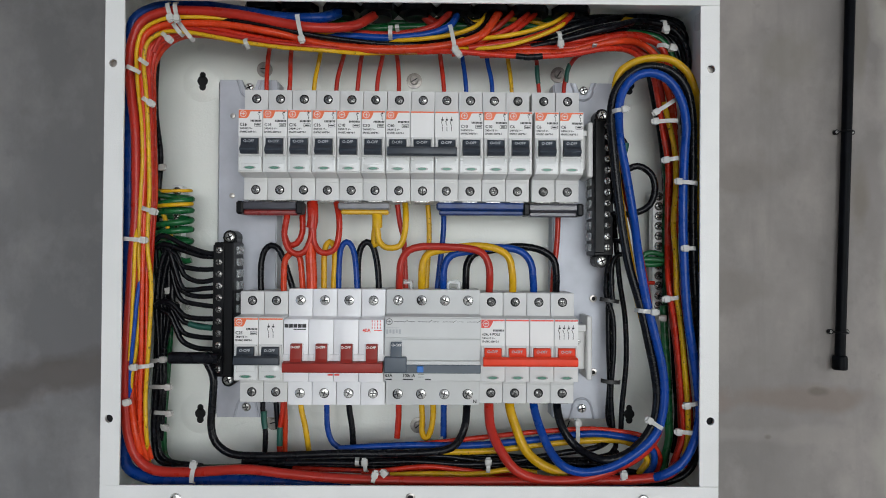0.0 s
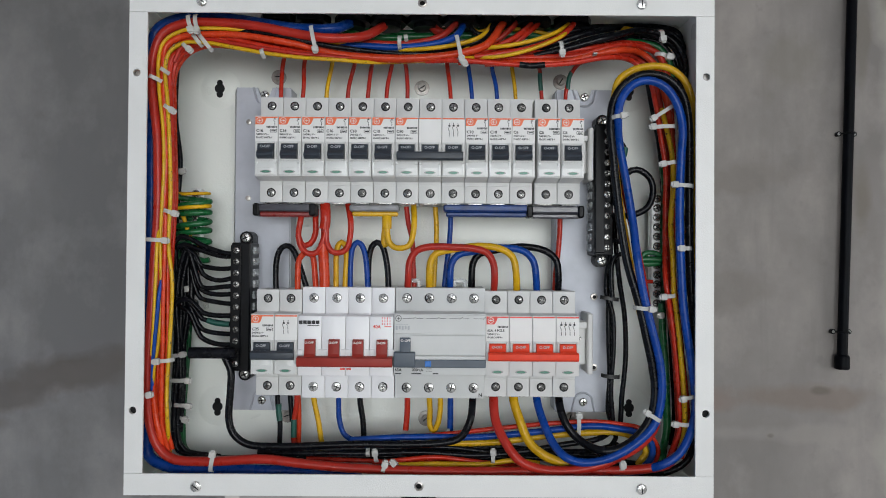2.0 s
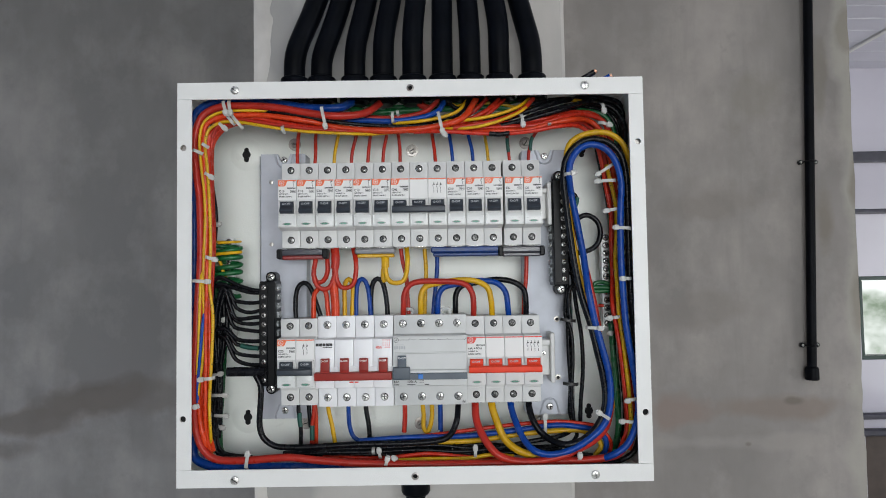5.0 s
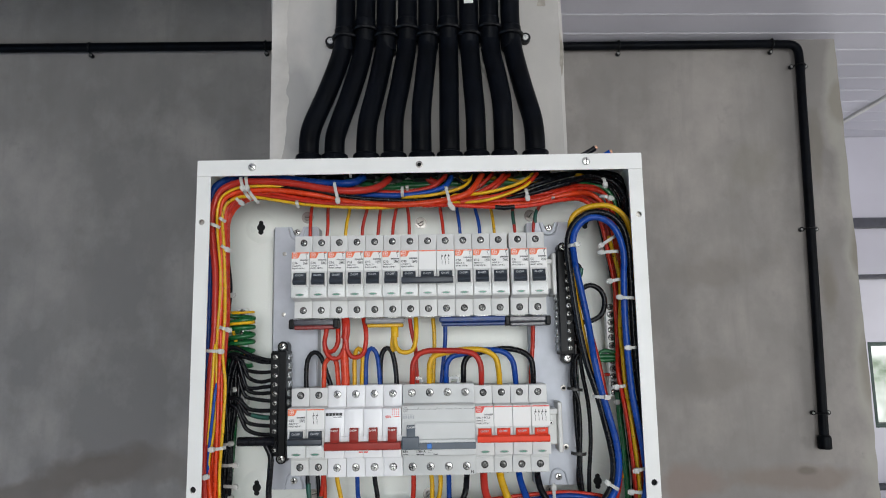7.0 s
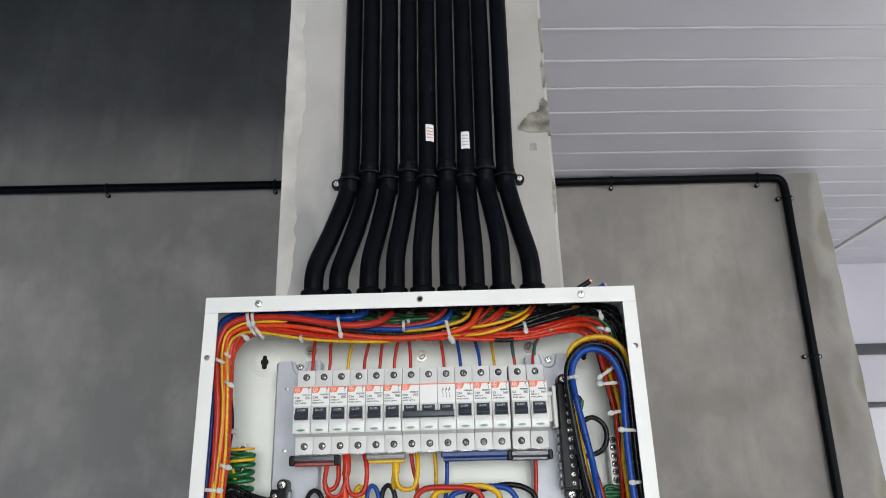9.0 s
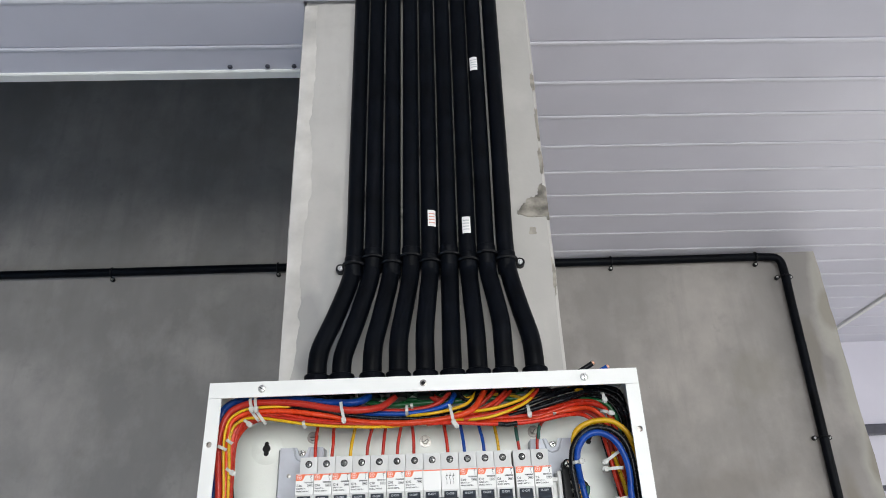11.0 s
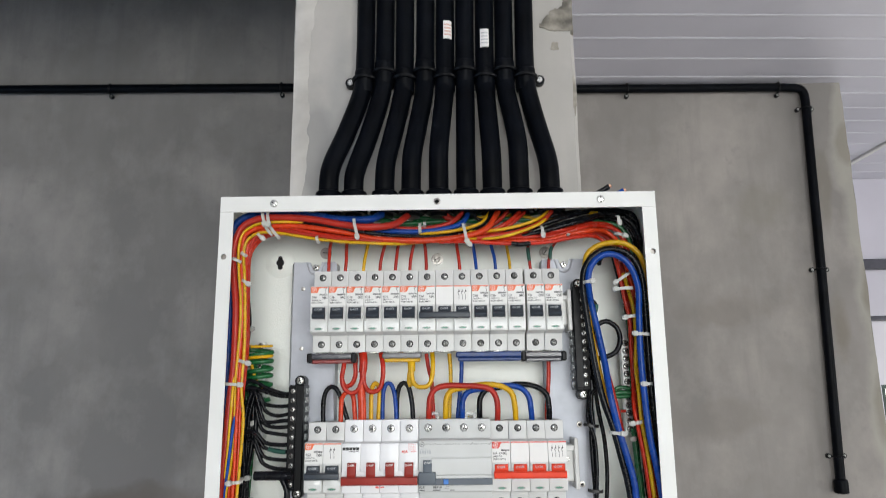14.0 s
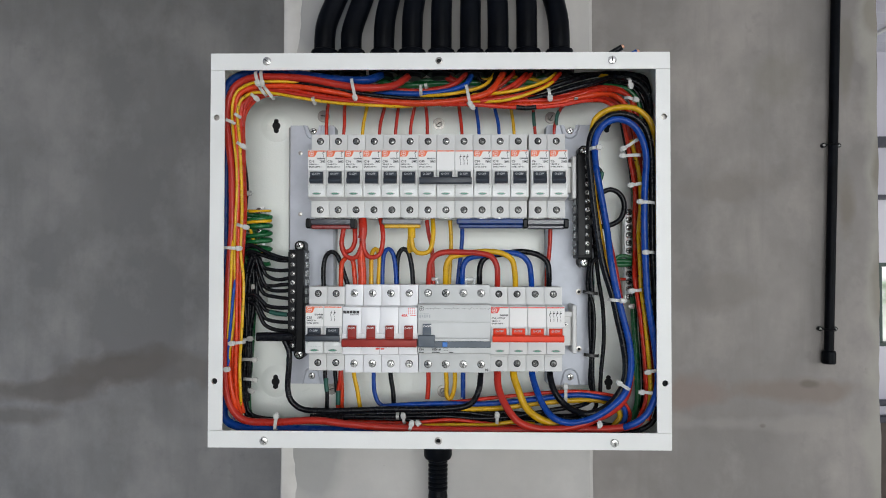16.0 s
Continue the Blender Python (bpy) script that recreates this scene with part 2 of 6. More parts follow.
M["yellowp"] = mat("printed_yellow_pvc_insulation", (0.62, 0.36, 0.010), 0.28, spec=0.3, vary=0.06, scale=60, color2=(0.05, 0.04, 0.01), c2scale=420, c2lo=0.60, c2hi=0.66)
M["blue"] = mat("blue_pvc_insulation", (0.003, 0.050, 0.29), 0.28, spec=0.26, vary=0.08, scale=60, isl=0.10)
M["black"] = mat("black_pvc_insulation", (0.003, 0.0035, 0.0055), 0.27, spec=0.2, vary=0.2, scale=60, isl=0.2)
M["green"] = mat("green_pvc_insulation", (0.006, 0.11, 0.030), 0.28, vary=0.08, scale=60, isl=0.10)
M["greensl"] = mat("dark_green_sleeve", (0.004, 0.075, 0.055), 0.4, vary=0.08, scale=60)


# ---- mesh helpers ----
def link(name, bm, material, parent=None, label="", smooth=None):
    me = bpy.data.meshes.new(name)
    bm.normal_update()
    bm.to_mesh(me)
    bm.free()
    for mm_ in (material if isinstance(material, (list, tuple)) else [material]):
        me.materials.append(mm_)
    if smooth is not None:
        me.polygons.foreach_set("use_smooth", [True] * len(me.polygons))
        me.set_sharp_from_angle(angle=radians(smooth))
    ob = new(name, me)
    if parent is not None:
        ob.parent = parent
    if label:
        ob["label"] = label
    return ob


def part(name, bm, material, parent, label="", smooth=35):
    return link(name, bm, material, parent, label, smooth)


def thing(name, x, y, z, label, category, group="", kind=""):
    e = new(name)
    e.empty_display_size = 0.01
    e.location = (x, y, z)
    return tagged(e, label, category, group, kind)


def block(bm, x0, x1, y0, y1, z0, z1, bev=0.0, seg=1, mi=0):
    vs = [bm.verts.new((x, y, z)) for x in (x0, x1) for y in (y0, y1) for z in (z0, z1)]
    fs = [bm.faces.new([vs[i] for i in q]) for q in ((0, 1, 3, 2), (4, 6, 7, 5), (0, 4, 5, 1), (2, 3, 7, 6), (0, 2, 6, 4), (1, 5, 7, 3))]
    for q in fs:
        q.material_index = mi
    if bev:
        es = {e for q in fs for e in q.edges}
        bmesh.ops.bevel(bm, geom=list(es), offset=bev, segments=seg, affect="EDGES", profile=0.6)
    return bm


def B():
    return bmesh.new()


def rod(bm, p0, p1, r, seg=16, r2=None, mi=0):
    p0, p1 = Vector(p0), Vector(p1)
    d = p1 - p0
    m = Matrix.Translation((p0 + p1) / 2) @ d.to_track_quat("Z", "Y").to_matrix().to_4x4()
    r = bmesh.ops.create_cone(bm, cap_ends=True, segments=seg, radius1=r, radius2=r if r2 is None else r2, depth=d.length, matrix=m)
    for v in r["verts"]:
        for q in v.link_faces:
            q.material_index = mi
    return bm


def extrude_profile(bm, prof, x0, x1, bev=0.0):
    """prof: (y, z) outline, extruded from x0 to x1."""
    a = [bm.verts.new((x0, y, z)) for y, z in prof]
    b = [bm.verts.new((x1, y, z)) for y, z in prof]
    n = len(prof)
    bm.faces.new(a)
    bm.faces.new(b[::-1])
    for i in range(n):
        bm.faces.new((a[i], b[i], b[(i + 1) % n], a[(i + 1) % n]))
    bmesh.ops.recalc_face_normals(bm, faces=bm.faces[:])
    if bev:
        bmesh.ops.bevel(bm, geom=bm.edges[:], offset=bev, segments=2, affect="EDGES", profile=0.6)
    return bm


def spline(pts, step=0.004):
    """Centripetal Catmull-Rom through the points."""
    p = [Vector(q) for q in pts]
    if len(p) < 3:
        return p
    p = [p[0] * 2 - p[1]] + p + [p[-1] * 2 - p[-2]]
    out = []
    for i in range(1, len(p) - 2):
        a, b, c, d = p[i - 1:i + 3]
        t = [0.0]
        for u, v in ((a, b), (b, c), (c, d)):
            t.append(t[-1] + max((v - u).length, 1e-6) ** 0.5)
        n = max(2, min(24, int((c - b).length / step)))
        for k in range(n):
            x = t[1] + (t[2] - t[1]) * k / n
            a1 = a.lerp(b, (x - t[0]) / (t[1] - t[0]))
            a2 = b.lerp(c, (x - t[1]) / (t[2] - t[1]))
            a3 = c.lerp(d, (x - t[2]) / (t[3] - t[2]))
            b1 = a1.lerp(a2, (x - t[0]) / (t[2] - t[0]))
            b2 = a2.lerp(a3, (x - t[1]) / (t[3] - t[1]))
            out.append(b1.lerp(b2, (x - t[1]) / (t[2] - t[1])))
    out.append(p[-2])
    return out


def sweep(bm, path, r, seg=10, caps=True, flat=1.0, radii=None, mi=0):
    """A tube along the path."""
    path = [Vector(q) for q in path]
    t = (path[1] - path[0]).normalized()
    up = Vector((0, 1, 0)) if abs(t.y) < 0.9 else Vector((1, 0, 0))
    n = t.cross(up).normalized()
    rings = []
    for i, q in enumerate(path):
        t2 = (path[min(i + 1, len(path) - 1)] - path[max(i - 1, 0)]).normalized()
        n = (n - t2 * n.dot(t2)).normalized()
        b = t2.cross(n)
        rr = radii[i] if radii else r
        rings.append([bm.verts.new(q + n * (rr * math.cos(2 * math.pi * k / seg)) + b * (rr * flat * math.sin(2 * math.pi * k / seg))) for k in range(seg)])
    for a, b in zip(rings, rings[1:]):
        for k in range(seg):
            q = bm.faces.new((a[k], a[(k + 1) % seg], b[(k + 1) % seg], b[k]))
            q.material_index = mi
    if caps:
        bm.faces.new(rings[0][::-1]).material_index = mi
        bm.faces.new(rings[-1]).material_index = mi
    return bm


TEXTS = {}


def text_mesh(body, size):
    key = (body, size)
    if key not in TEXTS:
        c = bpy.data.curves.new("print", "FONT")
        c.body, c.size, c.align_x, c.align_y, c.extrude = body, size, "LEFT", "CENTER", 0.00004
        c.offset = size * 0.026
        ob = bpy.data.objects.new("print", c)
        scene.collection.objects.link(ob)
        bpy.context.view_layer.update()
        me = bpy.data.meshes.new_from_object(ob.evaluated_get(bpy.context.evaluated_depsgraph_get()))
        bpy.data.objects.remove(ob)
        TEXTS[key] = me
    return TEXTS[key]


def lettering(body, size, x, y, z, material, parent):
    me = text_mesh(body, size)
    if not me.materials:
        me.materials.append(material)
    ob = new("lettering", me)
    ob.parent = parent
    ob.matrix_local = pose(x, y, z, 90, 0, 0)
    return ob


# ---- the large structure ----
ZB = 1.486           # height of the middle of the distribution box
YW = 1.03            # face of the rear wall
CEIL = 2.252


def structure(name, bm, material, label, smooth=None):
    return tagged(link(name, bm, material, None, "", smooth), label, name.split("_")[0], "", "structure")


def grid_wall(bm, x0, x1, z0, z1, y, thick, nx, nz, amp, seed):
    """A wall slab facing -y with a slightly uneven face."""
    fr = {}
    for i in range(nx + 1):
        for k in range(nz + 1):
            x, z = x0 + (x1 - x0) * i / nx, z0 + (z1 - z0) * k / nz
            w = amp * noise.noise(Vector((x * 2.1 + seed, z * 2.1, seed)))
            fr[i, k] = bm.verts.new((x, y + w, z))
    for i in range(nx):
        for k in range(nz):
            bm.faces.new((fr[i, k], fr[i + 1, k], fr[i + 1, k + 1], fr[i, k + 1]))
    bk = [bm.verts.new((x, y + thick, z)) for x, z in ((x0, z0), (x1, z0), (x1, z1), (x0, z1))]
    bm.faces.new(bk[::-1])
    for edge, (a, b) in (([fr[i, 0] for i in range(nx + 1)], (bk[0], bk[1])), ([fr[nx, k] for k in range(nz + 1)], (bk[1], bk[2])),
                         ([fr[i, nz] for i in range(nx, -1, -1)], (bk[2], bk[3])), ([fr[0, k] for k in range(nz, -1, -1)], (bk[3], bk[0]))):
        bm.faces.new(edge[::-1] + [a, b])
    bmesh.ops.recalc_face_normals(bm, faces=bm.faces[:])


bm = B()
grid_wall(bm, -3.0, -0.05, 0.0, 3.3, YW, 0.15, 24, 26, 0.004, 3.0)
structure("wall_north_west", bm, M["plaster"], "grey cement plastered wall with damp stains", 30)
bm = B()
grid_wall(bm, -0.05, 1.03, 0.0, CEIL + 0.01, YW, 0.16, 12, 66, 0.004, 9.0)
for v in bm.verts:
    if v.co.x > 1.02 and v.co.y < YW + 0.05:
        v.co.x += 0.004 * noise.noise(Vector((8.1, v.co.z * 9, 3))) + 0.003 * noise.noise(Vector((6.1, v.co.z * 27, 3)))
structure("wall_north_east", bm, M["plaster"], "grey cement plastered wall ending in a patched corner", 30)

# the pier that carries the box, with uneven arrises
bm = B()
nz_ = 60
cols = []
for k in range(nz_ + 1):
    z = 3.3 * k / nz_
    wl = 0.0022 * noise.noise(Vector((1.3, 0, z * 14))) + 0.0015 * noise.noise(Vector((7, 0, z * 43)))
    wr = 0.0018 * noise.noise(Vector((4.4, 0, z * 12))) + 0.0012 * noise.noise(Vector((2, 9, z * 40)))
    ring = [(-0.1665 + wl, YW - 0.004), (-0.1665 + wl, 0.084), (-0.1625 + wl, 0.080), (-0.09, 0.0802), (0.09, 0.0802), (0.1545 + wr, 0.080), (0.1585 + wr, 0.084), (0.1585 + wr, YW - 0.004)]
    cols.append([bm.verts.new((x, y, z)) for x, y in ring])
for a, b in zip(cols, cols[1:]):
    for i in range(7):
        bm.faces.new((a[i], a[i + 1], b[i + 1], b[i]))
bm.faces.new(cols[-1])
bm.faces.new(cols[0][::-1])
bmesh.ops.recalc_face_normals(bm, faces=bm.faces[:])
structure("wall_pier", bm, M["pier"], "pale cement skimmed pier with rough plaster arrises", 40)


def blotch(name, x0, x1, z0, z1, y, material, seed, rough=0.35, thick=0.0012, n=40, kind_label="", parent=None):
    """A thin irregular skin of plaster or damp on a wall facing -y."""
    bm = B()
    cx, cz, rx, rz = (x0 + x1) / 2, (z0 + z1) / 2, (x1 - x0) / 2, (z1 - z0) / 2
    ring = []
    for i in range(n):
        a = 2 * math.pi * i / n
        d = Vector((math.cos(a), math.sin(a), seed))
        s = 1 + rough * (noise.noise(d * 1.7) + 0.6 * noise.noise(d * 4.1) + 0.35 * noise.noise(d * 9.3))
        ex = 3.0
        k = (abs(math.cos(a)) ** ex + abs(math.sin(a)) ** ex) ** (-1 / ex)
        ring.append((cx + rx * math.cos(a) * k * s, cz + rz * math.sin(a) * k * s))
    f0 = [bm.verts.new((x, y - thick, z)) for x, z in ring]
    f1 = [bm.verts.new((cx + (x - cx) * 1.03, y + 0.002, cz + (z - cz) * 1.03)) for x, z in ring]
    bm.faces.new(f0)
    for i in range(n):
        bm.faces.new((f0[i], f1[i], f1[(i + 1) % n], f0[(i + 1) % n]))
    bmesh.ops.recalc_face_normals(bm, faces=bm.faces[:])
    return structure(name, bm, material, kind_label)


# floor, slab above, outer walls
# unseen floor acting as a reflector for the ceiling
bm = B()
block(bm, -3.0, 4.0, -4.0, 2.4, -0.1, 0.0)
structure("floor", bm, M["floor"], "unseen floor, made pale to bounce light upwards")
# unseen slab that shuts out the sky and dims the upper left wall
bm = B()
block(bm, -3.0, 0.0, -4.0, YW + 0.15, 3.3, 3.4)
structure("ceiling_slab", bm, M["slab"], "unseen concrete slab, darkened to dim the ceiling void")
# unseen side wall; its opening is added for the fill lamp
bm = B()
for a in ((-4.0, -1.65, 0, 3.4), (0.15, YW + 0.15, 0, 3.4), (-1.65, 0.15, 0, 0.5), (-1.65, 0.15, 1.65, 3.4)):
    block(bm, -3.15, -3.0, a[0], a[1], a[2], a[3])
structure("wall_west", bm, M["roomwall"], "unseen plain plastered side wall with an opening added for the cool fill")
bm = B()
for a in ((-3.0, -0.8, 0, 3.3), (2.3, 4.0, 0, 3.3), (-0.8, 2.3, 0, 0.6), (-0.8, 2.3, 2.24, 3.3)):
    block(bm, a[0], a[1], -4.15, -4.0, a[2], a[3])
structure("wall_south", bm, M["roomwall"], "plastered wall with a wide window opening")
bm = B()
for a in ((-4.0, -1.85, 0, 3.3), (0.05, 2.4, 0, 3.3), (-1.85, 0.05, 0, 0.5), (-1.85, 0.05, 2.1, 3.3)):
    block(bm, 4.0, 4.15, a[0], a[1], a[2], a[3])
structure("wall_east", bm, M["roomwall"], "plastered wall with a window opening")


# PVC panel ceiling: boards with glossy beads between them, running slightly askew
def panel_ceiling(name, x0, x1, y0, y1, material, line, label, z=CEIL, pitch=0.0985, phase=0.166, skew=0.036):
    bm = B()
    k0, k1 = int((y0 - 0.2) / pitch) - 1, int((y1 + 0.2) / pitch) + 2
    for k in range(k0, k1):
        a, b = phase + k * pitch, phase + (k + 1) * pitch
        if b < y0 or a > y1:
            continue
        # groove, rounded bead, flat board
        prof = [(a, 0.0025), (a + 0.0022, 0.0025), (a + 0.0026, 0.0), (a + 0.0042, -0.0008), (a + 0.0070, -0.0012), (a + 0.0098, -0.0008), (a + 0.0125, 0.0), (b, 0.0), (b, 0.0025)]
        prof = [(min(max(u, y0), y1), w) for u, w in prof]
        low = [[bm.verts.new((x, u + skew * x, z + w)) for u, w in prof] for x in (x0, x1)]
        top = [[bm.verts.new((x, u + skew * x, z + 0.008)) for u in (prof[0][0], prof[-1][0])] for x in (x0, x1)]
        for i in range(len(prof) - 1):
            if prof[i + 1][0] - prof[i][0] > 1e-5 or i == len(prof) - 2:
                bm.faces.new((low[0][i], low[1][i], low[1][i + 1], low[0][i + 1])).material_index = 1 if 2 <= i <= 5 else 0
        if prof[-1][0] - prof[0][0] > 1e-4:
            bm.faces.new((top[0][0], top[0][1], top[1][1], top[1][0]))
    bmesh.ops.remove_doubles(bm, verts=bm.verts[:], dist=1e-6)
    bmesh.ops.recalc_face_normals(bm, faces=bm.faces[:])
    return structure(name, bm, [material, line], label)


panel_ceiling("ceiling_east", 0.159, 1.425, -4.0, YW + 0.87, M["pvc"], M["pvc_line"], "lilac white PVC panel ceiling with glossy beads")
panel_ceiling("ceiling_west", -3.0, -0.167, -4.0, 0.226, M["pvc"], M["pvc_line"], "lilac white PVC panel ceiling with glossy beads")
panel_ceiling("ceiling_middle", -0.167, 0.159, -4.0, 0.078, M["pvc"], M["pvc_line"], "lilac white PVC panel ceiling with glossy beads")
panel_ceiling("ceiling_far", 1.44, 4.0, -4.0, 1.9, M["pvc"], M["pvc_line"], "bright white PVC panel ceiling beyond a trim")
bm = B()
block(bm, 1.424, 1.441, -4.0, 1.9, CEIL - 0.008, CEIL + 0.004, 0.002)
structure("trim_ceiling_joint", bm, M["trim"], "white PVC joint strip across the ceiling")
bm = B()
block(bm, -3.0, -0.168, 0.2245, 0.2445, CEIL - 0.004, CEIL + 0.03, 0.002)
for v in bm.verts:
    v.co.y += 0.035 * v.co.x
structure("trim_ceiling_edge", bm, M["trim"], "white PVC edge trim of the ceiling")
# unseen upstand, added to keep room light out of the void
bm = B()
block(bm, -3.0, -0.17, 0.228, 0.242, CEIL + 0.031, 3.3)
for v in bm.verts:
    v.co.y += 0.035 * v.co.x
structure("wall_void", bm, M["slab"], "unseen dark upstand added to close off the ceiling void")

# far wall with its window, seen past the wall end
FY = 1.9
bm = B()
for a in ((1.03, 1.56, 0, 3.3), (2.85, 4.0, 0, 3.3), (1.56, 2.85, 0.913, 1.172), (1.56, 2.85, 1.477, 3.3)):
    block(bm, a[0], a[1], FY, FY + 0.1, a[2], a[3])
structure("wall_far", bm, M["lilac"], "lilac white panelled wall with dark rails and a window")
bm = B()
block(bm, 1.56, 2.85, FY + 0.02, FY + 0.1, 0, 0.913)
structure("wall_far_base", bm, M["brown"], "dark brown plinth of the far wall")
for z, h in ((1.916, 0.038), (1.715, 0.017), (0.971, 0.021), (0.913, 0.025)):
    bm = B()
    block(bm, 1.2, 4.0, FY - 0.03, FY - 0.002, z - h / 2, z + h / 2, 0.004)
    structure("trim_rail", bm, M["darkbar"], "dark horizontal rail on the far wall")
win = thing("window_1", 2.177, FY, 1.331, "bright window with a dark green frame", "window", "", "structure")
bm = B()
for a in ((-0.617, 0.673, 0.131, 0.146), (-0.617, 0.673, -0.159, -0.144), (-0.617, -0.604, -0.144, 0.131), (0.660, 0.673, -0.144, 0.131)):
    block(bm, a[0], a[1], 0.0, 0.05, a[2], a[3], 0.002)
part("window_frame", bm, mat("dark_green_frame", (0.03, 0.06, 0.05), 0.4), win)
em = bpy.data.materials.new("daylit_trees")
em.use_nodes = True
_n, _l = em.node_tree.nodes, em.node_tree.links
_e = _n.new("ShaderNodeEmission")
_z = _n.new("ShaderNodeTexNoise")
_z.inputs["Scale"].default_value, _z.inputs["Detail"].default_value = 7, 8
_r = _n.new("ShaderNodeValToRGB")
_r.color_ramp.elements[0].position, _r.color_ramp.elements[1].position = 0.30, 0.43
_r.color_ramp.elements[0].color, _r.color_ramp.elements[1].color = (0.06, 0.13, 0.04, 1), (0.95, 1.0, 0.97, 1)
_l.new(_z.outputs["Fac"], _r.inputs[0])
_l.new(_r.outputs[0], _e.inputs[0])
_e.inputs[1].default_value = 2.0
_l.new(_e.outputs[0], _n["Material Output"].inputs[0])
bm = B()
vs = [bm.verts.new(q) for q in ((1.0, 4.2, -0.5), (6.5, 4.2, -0.5), (6.5, 4.2, 3.4), (1.0, 4.2, 3.4))]
bm.faces.new(vs)
structure("backdrop", bm, em, "sunlit trees outside the window")

# plaster smears, patch and stains
bm = B()
prev = None
for k in range(221):
    z = 1.15 + k * 0.005
    w = 0.015 + 0.014 * noise.noise(Vector((0.3, z * 7, 1))) + 0.0045 * noise.noise(Vector((0.9, z * 37, 2))) + 0.002 * noise.noise(Vector((0.4, z * 110, 4)))
    cur = [bm.verts.new(q) for q in ((-0.1648, 0.0797, z), (-0.163 + w, 0.0797, z), (-0.163 + w + 0.001, 0.0808, z))]
    if prev:
        bm.faces.new((prev[0], prev[1], cur[1], cur[0]))
        bm.faces.new((prev[1], prev[2], cur[2], cur[1]))
    prev = cur
structure("wall_smear", bm, M["smear"], "pale rough plaster smear along the pier arris", 50)
bm = B()
out = []
for (ax, az), (bx, bz) in zip(((118, 405), (131, 400), (151, 400), (157.4, 396), (157.6, 440), (152, 447), (147, 441), (146, 430), (134, 426), (124, 416)),
                              ((131, 400), (151, 400), (157.4, 396), (157.6, 440), (152, 447), (147, 441), (146, 430), (134, 426), (124, 416), (118, 405))):
    for k in range(7):
        x, z = ax + (bx - ax) * k / 7, az + (bz - az) * k / 7
        out.append((min(157.6, x + 2.6 * noise.noise(Vector((x * 0.3, z * 0.3, 2)))) / 1000, (z + 2.8 * noise.noise(Vector((x * 0.35, z * 0.35, 7)))) / 1000))
top = [bm.verts.new((x, 0.0788, ZB + z)) for x, z in out]
low = [bm.verts.new((x, 0.0815, ZB + z)) for x, z in out]
bm.faces.new(top)
for k in range(len(top)):
    bm.faces.new((top[k], low[k], low[(k + 1) % len(top)], top[(k + 1) % len(top)]))
bmesh.ops.recalc_face_normals(bm, faces=bm.faces[:])
structure("wall_patch", bm, M["patch"], "dark unpainted cement patch on the pier")
blotch("wall_patch_small", 0.131, 0.140, ZB + 0.376, ZB + 0.386, 0.0806, M["patch"], 8.0, 0.3, 0.0008, 40, "small dark cement spot on the pier")

for cx, cz, rx, rz, sd in ((0.1545, 0.480, 0.0028, 0.016, 5.0), (0.1552, 0.540, 0.0022, 0.024, 6.0), (0.1548, 0.610, 0.0026, 0.014, 7.0),
                           (0.1555, 0.320, 0.0020, 0.020, 9.0)):
    blotch("wall_spot", cx - rx, cx + rx, ZB + cz - rz, ZB + cz + rz, 0.0806, M["patch"], sd, 0.5, 0.0009, 30, "dark bare cement spot on the pier edge")

# ---- conduits ----
PXJ = [-0.5, -0.9, -0.9, 0.5, 0.3, 0.2, 0.0, -0.6, 0.7]
PX0 = [-115, -88.5, -56, -28, 1, 30, 57.5, 86, 118]


